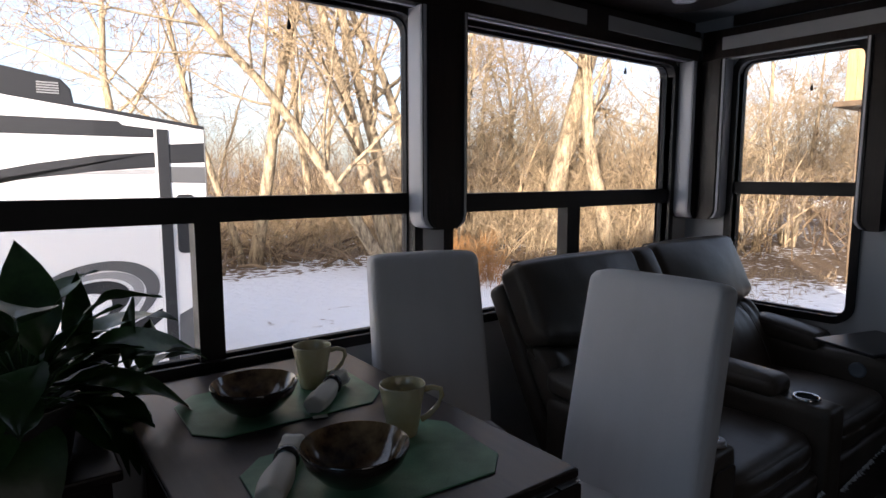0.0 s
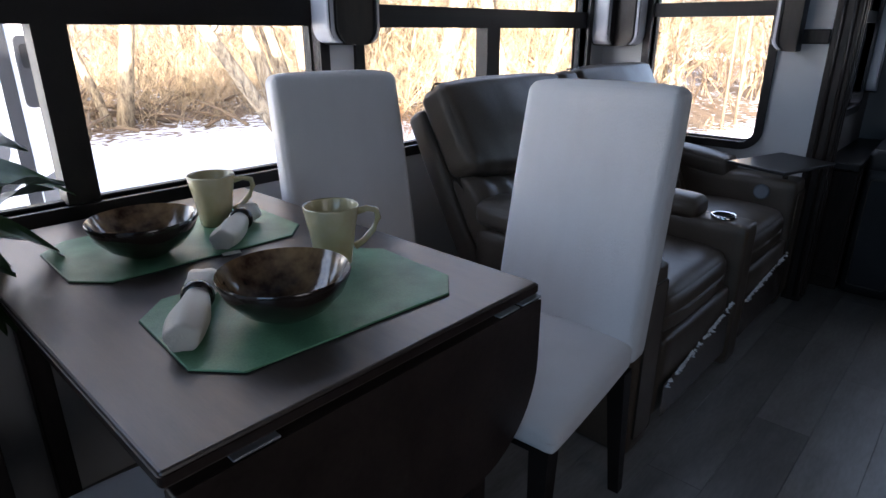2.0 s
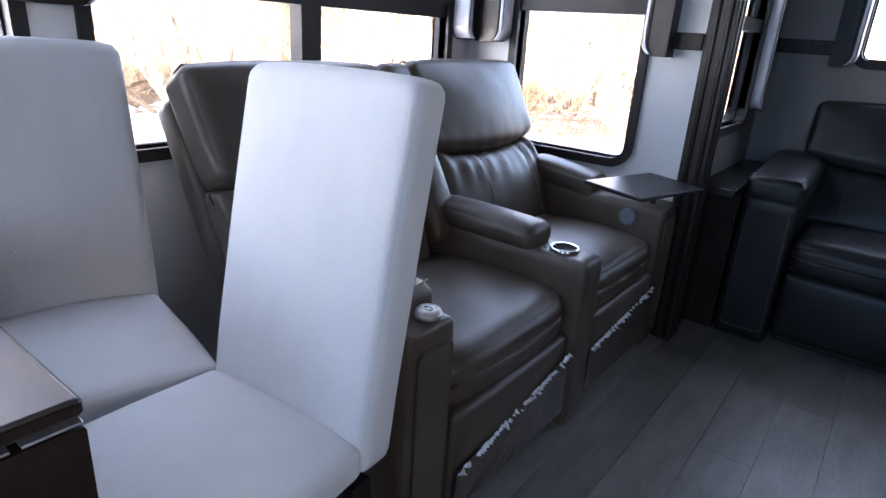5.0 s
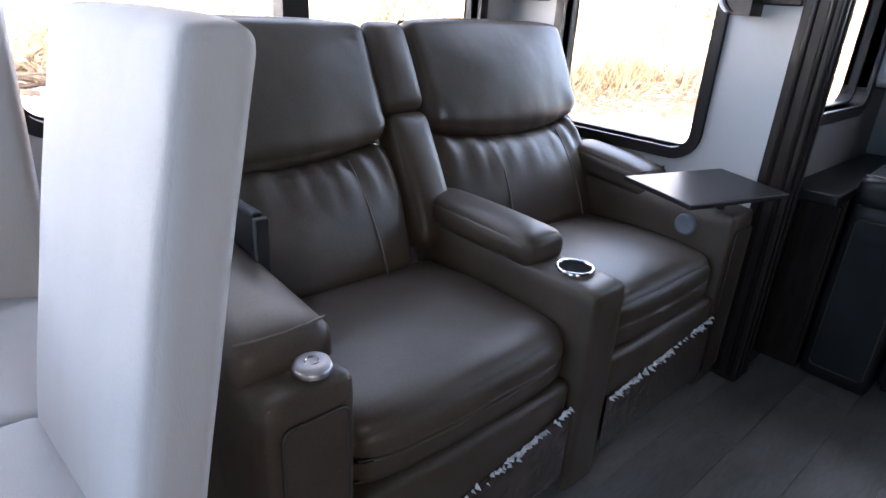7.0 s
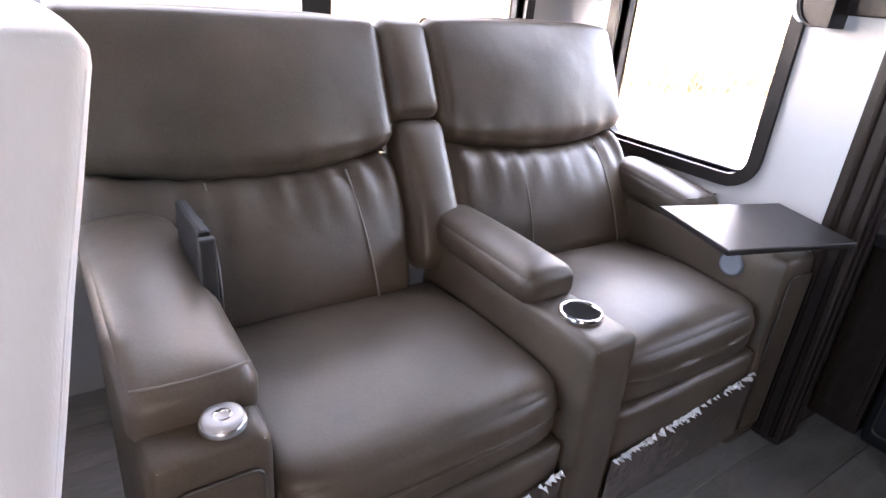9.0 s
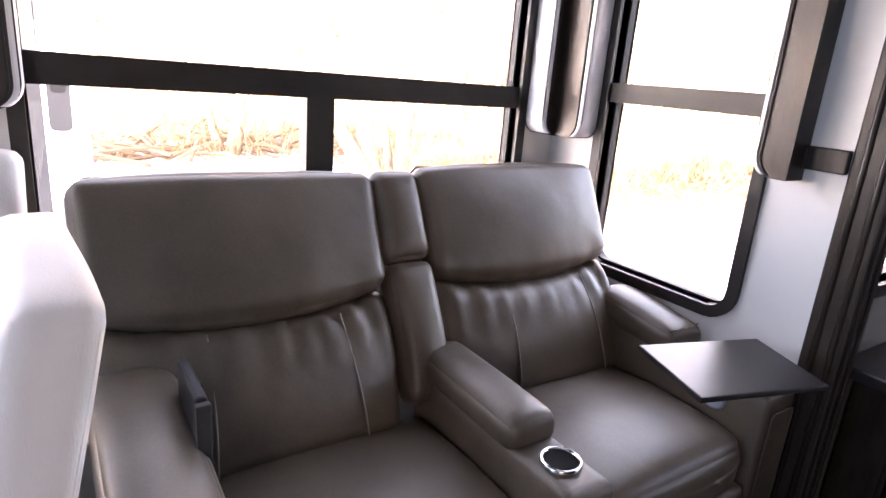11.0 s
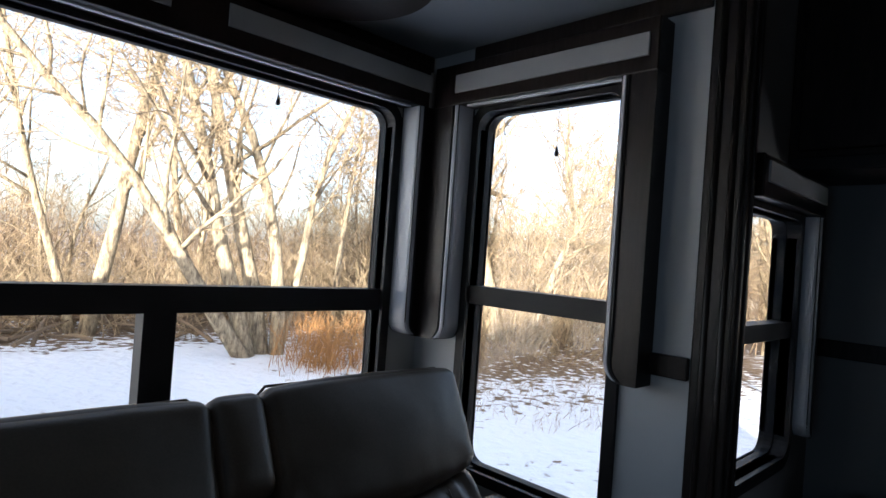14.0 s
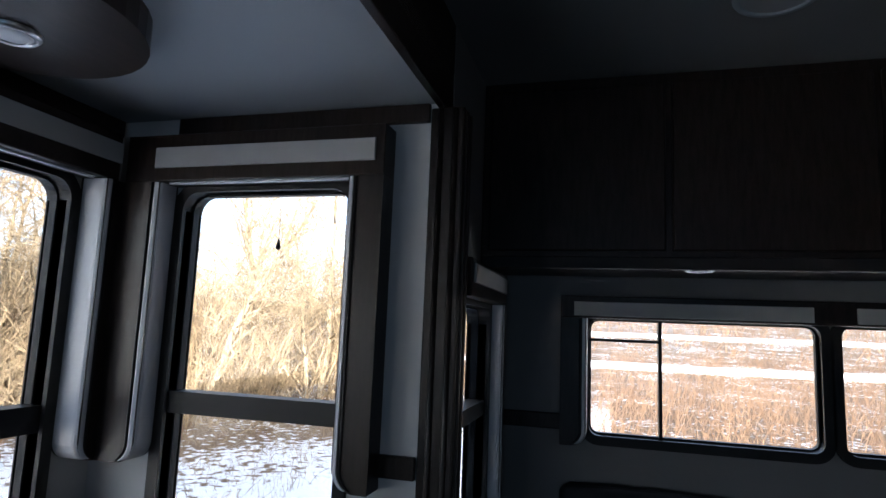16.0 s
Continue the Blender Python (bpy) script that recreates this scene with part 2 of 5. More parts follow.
# Cream and dark blotches put sun and shadow contrast into bark and tan twigs.
BARK = material("sun_and_shade_bark", (0.50, 0.405, 0.265), 0.9, tone=(0.075, 0.053, 0.037), scale=4, mix=1, grain=14, bump=1.0, dist=0.03, stretch=(3, 3, 0.8))
TWIG = material("sun_and_shade_twigs", (0.47, 0.355, 0.215), 0.9, tone=(0.07, 0.047, 0.029), scale=2.5, mix=1, grain=12, bump=0.3)
TWIG_DARK = material("brown_twigs", (0.20, 0.14, 0.085), 0.9, tone=(0.085, 0.058, 0.038), scale=0.8, mix=1, grain=9, bump=0.3)
REED = material("rust_reeds", (0.40, 0.20, 0.065), 0.85, tone=(0.25, 0.12, 0.04), scale=4, mix=1, grain=20, bump=0.2)
STUBBLE = material("red_brown_brush", (0.30, 0.185, 0.115), 0.9, tone=(0.13, 0.08, 0.05), scale=0.6, mix=1, grain=8, bump=0.2)
GELCOAT = material("white_gelcoat", (0.76, 0.77, 0.79), 0.25, tone=(0.70, 0.71, 0.73), scale=2, grain=100, bump=0.02)
VINYL_BLACK = material("charcoal_vinyl_decal", (0.018, 0.019, 0.022), 0.5, grain=100, bump=0.02)
VINYL_GREY = material("grey_vinyl_decal", (0.11, 0.113, 0.12), 0.35, grain=100, bump=0.02)
VINYL_SILVER = material("silver_vinyl_decal", (0.30, 0.305, 0.32), 0.3, grain=100, bump=0.02)
RUBBER = material("tyre_rubber", (0.02, 0.02, 0.02), 0.85, grain=60, bump=0.3)
STAND_WOOD = material("weathered_yellow_boards", (0.38, 0.28, 0.16), 0.8, tone=(0.30, 0.19, 0.08), scale=3, mix=1, grain=20, bump=0.3, stretch=(8, 8, 1))


# ---- building helpers ----
def part(name, bm, mat, parent=None, label="", smooth=False):
    """Links a bmesh as one mesh object under a thing or a part."""
    bmesh.ops.recalc_face_normals(bm, faces=bm.faces)
    me = bpy.data.meshes.new(name)
    bm.to_mesh(me)
    bm.free()
    me.materials.append(mat)
    if smooth:
        for p in me.polygons:
            p.use_smooth = True
    ob = new(name, me)
    ob.parent = parent
    return tagged(ob, label)


def mesh_part(name, verts, faces, mat, parent=None, label="", smooth=False):
    me = bpy.data.meshes.new(name)
    me.from_pydata(verts, [], faces)
    me.materials.append(mat)
    if smooth:
        for p in me.polygons:
            p.use_smooth = True
    ob = new(name, me)
    ob.parent = parent
    return tagged(ob, label)


def thing(name, label, category, group="", m=None):
    e = new(name)
    e.empty_display_size = 0.1
    if m is not None:
        e.matrix_basis = m
    return tagged(e, label, category, group)


def box(x0, x1, y0, y1, z0, z1, bevel=0.0, seg=2, bm=None):
    bm = bm or bmesh.new()
    r = bmesh.ops.create_cube(bm, size=1.0, matrix=Matrix.Translation(((x0 + x1) / 2, (y0 + y1) / 2, (z0 + z1) / 2))
                              @ Matrix.Diagonal((abs(x1 - x0), abs(y1 - y0), abs(z1 - z0), 1)))
    if bevel:
        es = list({e for v in r["verts"] for e in v.link_edges})
        bmesh.ops.bevel(bm, geom=es, offset=bevel, segments=seg, affect="EDGES", profile=0.5)
    return bm


def pillow(hx, hy, hz, r, bulge=(0, 0, 0), n=9, warp=None):
    """A stuffed block: half sizes, edge radius, swelling of the faces along x, y and z; warp moves each point."""
    us = [math.sin((2 * i / n - 1) * math.pi / 2) for i in range(n + 1)]
    half = (hx, hy, hz)
    index, verts, faces = {}, [], []

    def vert(p):
        key = tuple(round(c, 5) for c in p)
        if key not in index:
            q = [p[i] * half[i] for i in range(3)]
            inner = [max(-(half[i] - r), min(half[i] - r, q[i])) for i in range(3)]
            d = Vector([q[i] - inner[i] for i in range(3)])
            if d.length > 1e-9:
                d.normalize()
            v = Vector(inner) + d * r
            for i in range(3):
                j, k = (i + 1) % 3, (i + 2) % 3
                v[i] += bulge[i] * p[i] * (1 - p[j] ** 2) * (1 - p[k] ** 2)
            index[key] = len(verts)
            verts.append(warp(v, p) if warp else v)
        return index[key]

    for axis in range(3):
        j, k = (axis + 1) % 3, (axis + 2) % 3
        for s in (-1, 1):
            for a in range(n):
                for b in range(n):
                    quad = []
                    for da, db in ((0, 0), (1, 0), (1, 1), (0, 1)):
                        p = [0, 0, 0]
                        p[axis], p[j], p[k] = s, us[a + da], us[b + db]
                        quad.append(vert(p))
                    faces.append(quad if s > 0 else quad[::-1])
    bm = bmesh.new()
    vs = [bm.verts.new(v) for v in verts]
    for f in faces:
        bm.faces.new([vs[i] for i in f])
    return bm


def moved(bm, m):
    bmesh.ops.transform(bm, matrix=m, verts=bm.verts)
    return bm


def lathe(profile, n=40, m=None):
    """Turns a profile of (radius, height) round z."""
    bm = bmesh.new()
    rings = []
    for r, z in profile:
        if r < 1e-6:
            rings.append([bm.verts.new((0, 0, z))])
        else:
            rings.append([bm.verts.new((r * math.cos(2 * math.pi * i / n), r * math.sin(2 * math.pi * i / n), z)) for i in range(n)])
    for a, b in zip(rings, rings[1:]):
        for i in range(n):
            j = (i + 1) % n
            q = [a[i % len(a)], a[j % len(a)], b[j % len(b)], b[i % len(b)]]
            q = list(dict.fromkeys(q))
            if len(q) > 2:
                bm.faces.new(q)
    return moved(bm, m) if m is not None else bm


def tube(points, radii, n=6, store=None):
    """A tapered tube along points; store is a (verts, faces) pair to append to."""
    verts, faces = store if store else ([], [])
    base = len(verts)
    pts = [Vector(p) for p in points]
    up = Vector((0.31, 0.17, 0.93)).normalized()
    for i, p in enumerate(pts):
        d = (pts[min(i + 1, len(pts) - 1)] - pts[max(i - 1, 0)]).normalized()
        s = d.cross(up)
        s = s.normalized() if s.length > 1e-3 else Vector((1, 0, 0))
        t = d.cross(s)
        r = radii[i] if hasattr(radii, "__len__") else radii
        for k in range(n):
            a = 2 * math.pi * k / n
            verts.append(p + (s * math.cos(a) + t * math.sin(a)) * r)
    for i in range(len(pts) - 1):
        for k in range(n):
            a, b = base + i * n + k, base + i * n + (k + 1) % n
            faces.append((a, b, b + n, a + n))
    if n >= 5:
        faces.append(tuple(base + k for k in range(n))[::-1])
        faces.append(tuple(base + (len(pts) - 1) * n + k for k in range(n)))
    return verts, faces


def tube_part(name, points, radius, mat, parent=None, n=8, label=""):
    v, f = tube(points, radius, n)
    return mesh_part(name, v, f, mat, parent, label, True)


def rounded_loop(w0, w1, h0, h1, r, n=6):
    """Corners of a rectangle with rounded corners, anticlockwise, in two coordinates. r: one radius or four (bl, br, tr, tl)."""
    rs = r if hasattr(r, "__len__") else (r,) * 4
    out = []
    for (cx, sx), (cy, sy), a0, q in (((w0, 1), (h0, 1), 180, rs[0]), ((w1, -1), (h0, 1), 270, rs[1]), ((w1, -1), (h1, -1), 0, rs[2]), ((w0, 1), (h1, -1), 90, rs[3])):
        for i in range(n + 1):
            a = radians(a0 + 90 * i / n)
            out.append((cx + sx * q + q * math.cos(a), cy + sy * q + q * math.sin(a)))
    return out


def slab(loop, d0, d1, place, bevel=0.0):
    """A flat plate: a loop in two coordinates, from depth d0 to d1; place(a, b, d) gives the point."""
    bm = bmesh.new()
    lo = [bm.verts.new(place(a, b, d0)) for a, b in loop]
    hi = [bm.verts.new(place(a, b, d1)) for a, b in loop]
    bm.faces.new(lo[::-1])
    top = bm.faces.new(hi)
    n = len(loop)
    for i in range(n):
        bm.faces.new((lo[i], lo[(i + 1) % n], hi[(i + 1) % n], hi[i]))
    if bevel:
        bmesh.ops.bevel(bm, geom=[e for f in (top,) for e in f.edges], offset=bevel, segments=2, affect="EDGES", profile=0.5)
    return bm


def ring(outer, inner, d0, d1, place):
    """A frame between two loops with equally many points."""
    bm = bmesh.new()
    n = len(outer)
    v = [[bm.verts.new(place(a, b, d)) for a, b in lp] for d in (d0, d1) for lp in (outer, inner)]
    for i in range(n):
        j = (i + 1) % n
        bm.faces.new((v[0][i], v[0][j], v[1][j], v[1][i]))
        bm.faces.new((v[2][i], v[3][i], v[3][j], v[2][j]))
        bm.faces.new((v[0][i], v[2][i], v[2][j], v[0][j]))
        bm.faces.new((v[1][i], v[1][j], v[3][j], v[3][i]))
    return bm


def on_y(y):
    """Places (along, up, depth) on a wall that faces -y; depth counts into the room."""
    return lambda a, b, d: (a, y - d, b)


def on_x(x):
    return lambda a, b, d: (x - d, a, b)


def flat(z):
    return lambda a, b, d: (a, b, z + d)


# ---- plan of the coach ----
WALL_Y = 2.05        # window side of the slide-out, inner face
END_X = 3.20         # end of the slide-out
MOUTH_Y = 1.02       # where the slide-out meets the main body
SIDE_Y = 1.00        # main body's side wall beyond the slide-out
REAR_X = 4.12        # rear wall
BACK_Y, FRONT_X = -1.45, -1.30
SLIDE_TOP, MAIN_TOP, GROUND_Z = 2.10, 2.36, -1.0
T = 0.07             # wall thickness


def wall_with_openings(name, place, a0, a1, b0, b1, openings, label, mat=None):
    """A wall of thickness T behind its inner face, with openings (a0, a1, b0, b1) side by side in rising order of a."""
    bm = bmesh.new()

    def block(p, q, r, s):
        if q - p > 1e-4 and s - r > 1e-4:
            c = [place(p, r, 0), place(q, s, -T)]
            box(*[v for i in range(3) for v in sorted((c[0][i], c[1][i]))], bm=bm)

    cur = a0
    for p, q, r, s in openings:
        block(cur, p, b0, b1)
        block(p, q, b0, r)
        block(p, q, s, b1)
        cur = q
    block(cur, a1, b0, b1)
    return tagged(part(name, bm, mat or WALLPAPER), label, "wall", kind="structure")


W1 = (-0.95, 1.425, 0.77, 1.868)
W2 = (1.60, 3.022, 0.765, 1.868)
W3 = (1.262, 1.797, 0.69, 1.868)     # along y
W4 = (3.36, 3.855, 0.83, 1.572)
W7 = (-0.52, 0.72, 0.83, 1.77)         # added front window for a fill lamp, behind the walker, along y
W8 = (-0.10, 0.90, 0.83, 1.77)         # added kitchen window for a fill lamp, behind the walker
W5A = (-0.147, 0.645, 1.118, 1.555)  # along y
W5B = (-1.05, -0.212, 1.118, 1.555)
LIP = 0.035                          # frame that shows round the glass

wall_with_openings("wall_window_side", on_y(WALL_Y), FRONT_X, END_X, -0.05, SLIDE_TOP + 0.05, [W1, W2], "pale grey papered wall with two wide windows")
wall_with_openings("wall_slide_end", on_x(END_X), MOUTH_Y, WALL_Y + T, -0.05, SLIDE_TOP + 0.05, [W3], "pale grey papered end wall with one tall window")
wall_with_openings("wall_side", on_y(SIDE_Y), END_X + T, REAR_X, -0.05, MAIN_TOP, [W4], "taupe papered side wall, darkened for the dim rear, with a narrow window", WALLPAPER_DIMMED)
wall_with_openings("wall_rear", on_x(REAR_X), BACK_Y, SIDE_Y + T, -0.05, MAIN_TOP, [W5B, W5A], "taupe papered rear wall, darkened for the dim rear, with a wide low window", WALLPAPER_DIMMED)
# Unseen closing walls, made dark so they return less light to the room.
wall_with_openings("wall_kitchen_side", lambda a, b, d: (a, BACK_Y + d, b), FRONT_X, REAR_X + T, -0.05, MAIN_TOP, [W8], "unseen kitchen wall, dark wood to cut bounce light, with an added window", ESPRESSO)
wall_with_openings("wall_front", lambda a, b, d: (FRONT_X + d, a, b), BACK_Y - T, WALL_Y + T, -0.05, MAIN_TOP, [W7], "unseen front wall, dark wood to cut bounce light, with an added window", ESPRESSO)
tagged(part("ceiling_slide", box(FRONT_X, END_X, MOUTH_Y, WALL_Y, SLIDE_TOP, SLIDE_TOP + 0.05), CEILING), "flat white vinyl ceiling of the slide-out", "ceiling", kind="structure")
tagged(part("ceiling", box(FRONT_X, REAR_X, BACK_Y, MOUTH_Y, MAIN_TOP, MAIN_TOP + 0.06), CEILING_SHADED), "flat ceiling of the main body with shade put into its colour", "ceiling", kind="structure")

# fascia over the slide-out's mouth, and the trim post at its end
tagged(part("trim_fascia", box(FRONT_X, END_X + T, MOUTH_Y - 0.02, MOUTH_Y + 0.004, SLIDE_TOP - 0.012, MAIN_TOP, 0.003), ESPRESSO), "dark wood fascia over the slide-out opening", "trim", kind="structure")
post = thing("trim_post", "dark wood corner post with grooves at the slide-out's end", "trim")
tagged(post, kind="structure")
part("post_body", box(END_X - 0.004, END_X + T + 0.02, SIDE_Y - 0.052, MOUTH_Y + 0.022, 0, SLIDE_TOP - 0.012, 0.006), ESPRESSO_V, post)
for x in (END_X + 0.012, END_X + 0.05):
    part("groove_bead", box(x, x + 0.014, SIDE_Y - 0.059, SIDE_Y - 0.050, 0.02, SLIDE_TOP - 0.02, 0.003), ESPRESSO_V, post)
for y in (0.972, 1.012):
    tube_part("round_bead", [(END_X - 0.004, y, 0.02), (END_X - 0.004, y, SLIDE_TOP - 0.02)], 0.008, ESPRESSO_V, post, 10)
tagged(part("trim_rail", box(END_X - 0.016, END_X + 0.002, MOUTH_Y + 0.022, 1.20, 1.115, 1.172, 0.004), ESPRESSO), "dark wood rail across the narrow wall panel", "trim", kind="structure")
tagged(part("trim_rail_rear", box(REAR_X - 0.014, REAR_X + 0.002, 0.72, SIDE_Y, 1.13, 1.19, 0.004), ESPRESSO), "dark wood rail on the rear wall", "trim", kind="structure")
tagged(part("trim_top_slide", box(END_X - 0.014, END_X + 0.002, MOUTH_Y + 0.022, 1.84, 2.045, 2.098, 0.004), ESPRESSO), "dark wood moulding under the slide-out ceiling", "trim", kind="structure")
tagged(part("trim_top_long", box(FRONT_X, END_X - 0.014, WALL_Y - 0.014, WALL_Y + 0.002, 2.045, 2.098, 0.004), ESPRESSO), "dark wood moulding along the window wall", "trim", kind="structure")


# ---- windows ----
def window(name, place, a0, a1, b0, b1, label, bar=None, mullion=None, upright=None, r=0.055):
    """A black framed window. bar: (low, high) of a level bar; mullion: (from, to) below the bar; upright: a list of (from, to, low, high) bars."""
    w = thing(name, label, "window")
    tagged(w, kind="structure")
    inner = rounded_loop(a0, a1, b0, b1, r)
    part("window_frame", ring(rounded_loop(a0 - LIP, a1 + LIP, b0 - LIP, b1 + LIP, r + LIP), inner, -T - 0.004, 0.014, place), FRAME_BLACK, w)
    part("gasket", ring(rounded_loop(a0 - 0.002, a1 + 0.002, b0 - 0.002, b1 + 0.002, r), rounded_loop(a0 + 0.006, a1 - 0.006, b0 + 0.006, b1 - 0.006, r - 0.006), -0.055, -0.03, place), BLACK_PLASTIC, w)
    pane = part("pane", slab(rounded_loop(a0 + 0.002, a1 - 0.002, b0 + 0.002, b1 - 0.002, r), -0.046, -0.042, place), GLASS, w, "clear window glass")
    pane.visible_shadow = False
    bars = []
    if bar:
        bars.append((a0, a1, *bar))
        if mullion:
            bars.append((*mullion, b0, bar[0]))
    for p, q, s, t in bars + list(upright or []):
        bm = slab([(p, s), (q, s), (q, t), (p, t)], -0.06, 0.0, place)
        part("window_bar", bm, FRAME_BLACK, w)
    return w


window("window_1", on_y(WALL_Y), *W1, "wide black-framed window beside the dining table", bar=(1.18, 1.254), mullion=(0.671, 0.744))
window("window_2", on_y(WALL_Y), *W2, "wide black-framed window behind the recliners", bar=(1.176, 1.248), mullion=(2.255, 2.338))
window("window_3", on_x(END_X), *W3, "tall black-framed window in the slide-out's end", bar=(1.226, 1.287))
window("window_4", on_y(SIDE_Y), *W4, "narrow black-framed window near the rear sofa", bar=(1.20, 1.25))
window("window_5", on_x(REAR_X), *W5A, "low black-framed rear window with a small vent pane", upright=[(0.380, 0.392, W5A[2], W5A[3]), (0.392, W5A[1], 1.470, 1.481)], r=0.035)
window("window_6", on_x(REAR_X), *W5B, "second half of the low rear window", r=0.035)
# Unseen windows 7 and 8 are added only to house the fill lamps.
added_front_window = window("window_7", lambda a, b, d: (FRONT_X + d, a, b), *W7, "frosted front window behind the walker")
added_kitchen_window = window("window_8", lambda a, b, d: (a, BACK_Y + d, b), *W8, "frosted kitchen window behind the walker")
for ob in list(added_front_window.children) + list(added_kitchen_window.children):
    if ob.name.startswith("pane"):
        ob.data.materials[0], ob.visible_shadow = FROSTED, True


# ---- window surrounds: a cornice with rounded side boards ----
def side_board(place, a0, a1, z0, z1, depth, round_low, round_high, parent):
    """One upright board; its foot is rounded at the low and/or high end of a. A pale bullnose runs down each rounded end, with a dark bead beside it."""
    r = 0.055
    loop = rounded_loop(a0, a1, z0, z1, (r if round_low else 0.001, r if round_high else 0.001, 0.001, 0.001), 7)
    part("side_board", slab(loop, 0.002, depth, place, 0.004), ESPRESSO_V, parent)
    nose = [(-0.004, 0.014), (-0.004, depth - 0.018)] + [(0.014 - 0.018 * math.cos(q), depth - 0.014 + 0.018 * math.sin(q)) for q in (radians(v) for v in (15, 35, 55, 75, 90))] + [(0.014, depth - 0.004), (0.004, depth - 0.012), (0.004, 0.014)]
    bead = [(0.020, depth - 0.002), (0.020, depth + 0.003), (0.023, depth + 0.005), (0.026, depth + 0.003), (0.026, depth - 0.002)]
    for side, on in ((0, round_low), (1, round_high)):
        if not on:
            continue
        a = (a0, a1)[side]
        s = 1 if side == 0 else -1
        path = [(a, z1 - 0.002)] + [(a + s * r * (1 - math.cos(t)), z0 + r * (1 - math.sin(t))) for t in (radians(q) for q in range(0, 70, 10))]
        for nm, section, mat, note in (("pale_edge", nose, EDGE, "pale satin edge strip"), ("bead", bead, FRAME_BLACK, "")):
            bm = bmesh.new()
            rows = [[bm.verts.new(place(p + s * o, q, d)) for o, d in section] for p, q in path]
            n = len(section)
            for u, v in zip(rows, rows[1:]):
                for i in range(n):
                    j = (i + 1) % n
                    bm.faces.new((u[i], u[j], v[j], v[i]))
            for end in (rows[0], rows[-1]):
                bm.faces.new(end)
            part(nm, bm, mat, parent, note, nm == "bead")


def surround(name, place, a0, a1, z_face, label, boards, inset, depth=0.095, top=2.025, low=1.885, cap=(0, 0)):
    s = thing(name, label, "window valance")
    part("cornice", slab([(a0 + cap[0], low), (a1 - cap[1], low), (a1 - cap[1], top), (a0 + cap[0], top)], 0.002, depth, place, 0.004), ESPRESSO, s)
    for p, q in inset:
        part("inset_panel", slab([(p, z_face[0]), (q, z_face[0]), (q, z_face[1]), (p, z_face[1])], depth, depth + 0.006, place, 0.002), TRIM_GREY, s, "pale grey fabric inset")
    for b in boards:
        side_board(place, b[0], b[1], b[2], low, depth, b[3], b[4], s)
    return s


surround("window_valance", on_y(WALL_Y), FRONT_X, END_X - 0.1, (1.935, 1.995), "long dark wood valance with rounded side boards over two windows",
         [(1.405, 1.60, 1.125, True, True), (3.060, 3.125, 1.095, True, False)],
         [(-1.0, 0.3), (0.42, 1.40), (1.52, 2.23), (2.375, 3.10)])
surround("window_valance", on_x(END_X), 1.140, WALL_Y - 0.095, (1.925, 1.985), "dark wood valance with rounded side boards on the end window",
         [(1.140, 1.237, 1.085, False, True), (1.830, 1.975, 1.095, True, False)], [(1.165, 1.85)], depth=0.08)
surround("window_valance_narrow", on_y(SIDE_Y), 3.34, 3.945, (1.63, 1.685), "small dark wood valance on the narrow window",
         [(3.885, 3.945, 0.88, True, False)], [(3.37, 3.93)], depth=0.055, top=1.70, low=1.59)
surround("window_valance_low", on_x(REAR_X), -1.3, 0.75, (1.565, 1.618), "low dark wood valance over the rear window",
         [(0.655, 0.75, 1.085, True, False)], [(-0.11, 0.70), (-1.2, -0.24)], depth=0.075, top=1.64, low=1.557)


def roller_shade(name, place, a0, a1, z):
    """The edge of a drawn-up shade: a pale bottom rail under the cornice, with a cord pull."""
    s = thing(name, "drawn-up roller shade with a pale bottom rail", "roller shade")
    part("shade_roll", slab([(a0, z - 0.004), (a1, z - 0.004), (a1, z + 0.03), (a0, z + 0.03)], 0.018, 0.062, place, 0.004), FRAME_BLACK, s)
    part("bottom_rail", slab([(a0, z - 0.014), (a1, z - 0.014), (a1, z - 0.004), (a0, z - 0.004)], 0.05, 0.066, place, 0.002), EDGE, s, "pale metal rail")
    return s


roller_shade("roller_shade", on_y(WALL_Y), -0.9, 1.40, 1.894)
roller_shade("roller_shade", on_y(WALL_Y), 1.603, 3.042, 1.894)
roller_shade("roller_shade", on_x(END_X), 1.225, 1.81, 1.894)


def cord_pull(x, y, z_top, z):
    c = thing("cord_pull", "small dark teardrop pull on a thin shade cord", "cord pull", "cord pulls")
    tube_part("cord", [(x, y, z_top), (x, y, z + 0.015)], 0.0007, BLACK_PLASTIC, c, 5)
    part("teardrop", lathe([(0, 0.024), (0.003, 0.022), (0.006, 0.008), (0.009, -0.006), (0.007, -0.014), (0, -0.017)], 14, pose(x, y, z) @ Matrix.Scale(0.75, 4)), BLACK_PLASTIC, c, smooth=True)


cord_pull(2.552, 1.992, 1.885, 1.785)
cord_pull(END_X - 0.055, 1.445, 1.885, 1.702)
cord_pull(0.95, 1.992, 1.885, 1.755)


# ---- ceiling fittings ----
def soffit():
    """A dark drop panel along the windows with a rounded end."""
    s = thing("ceiling_soffit", "dark wood drop soffit with a rounded end under the ceiling", "soffit")
    cx, cy, r = 2.50, 1.70, 0.27
    loop = [(FRONT_X + 0.02, cy - r)] + [(cx + r * math.cos(a), cy + r * math.sin(a)) for a in (radians(-90 + 180 * i / 20) for i in range(21))] + [(FRONT_X + 0.02, cy + r)]
    part("panel", slab(loop, 0.0, 0.055, flat(SLIDE_TOP - 0.056), 0.0), ESPRESSO, s)
    part("edge_band", slab([(a, b) for a, b in loop], -0.006, 0.0, flat(SLIDE_TOP - 0.056), 0.0), ESPRESSO, s)


soffit()


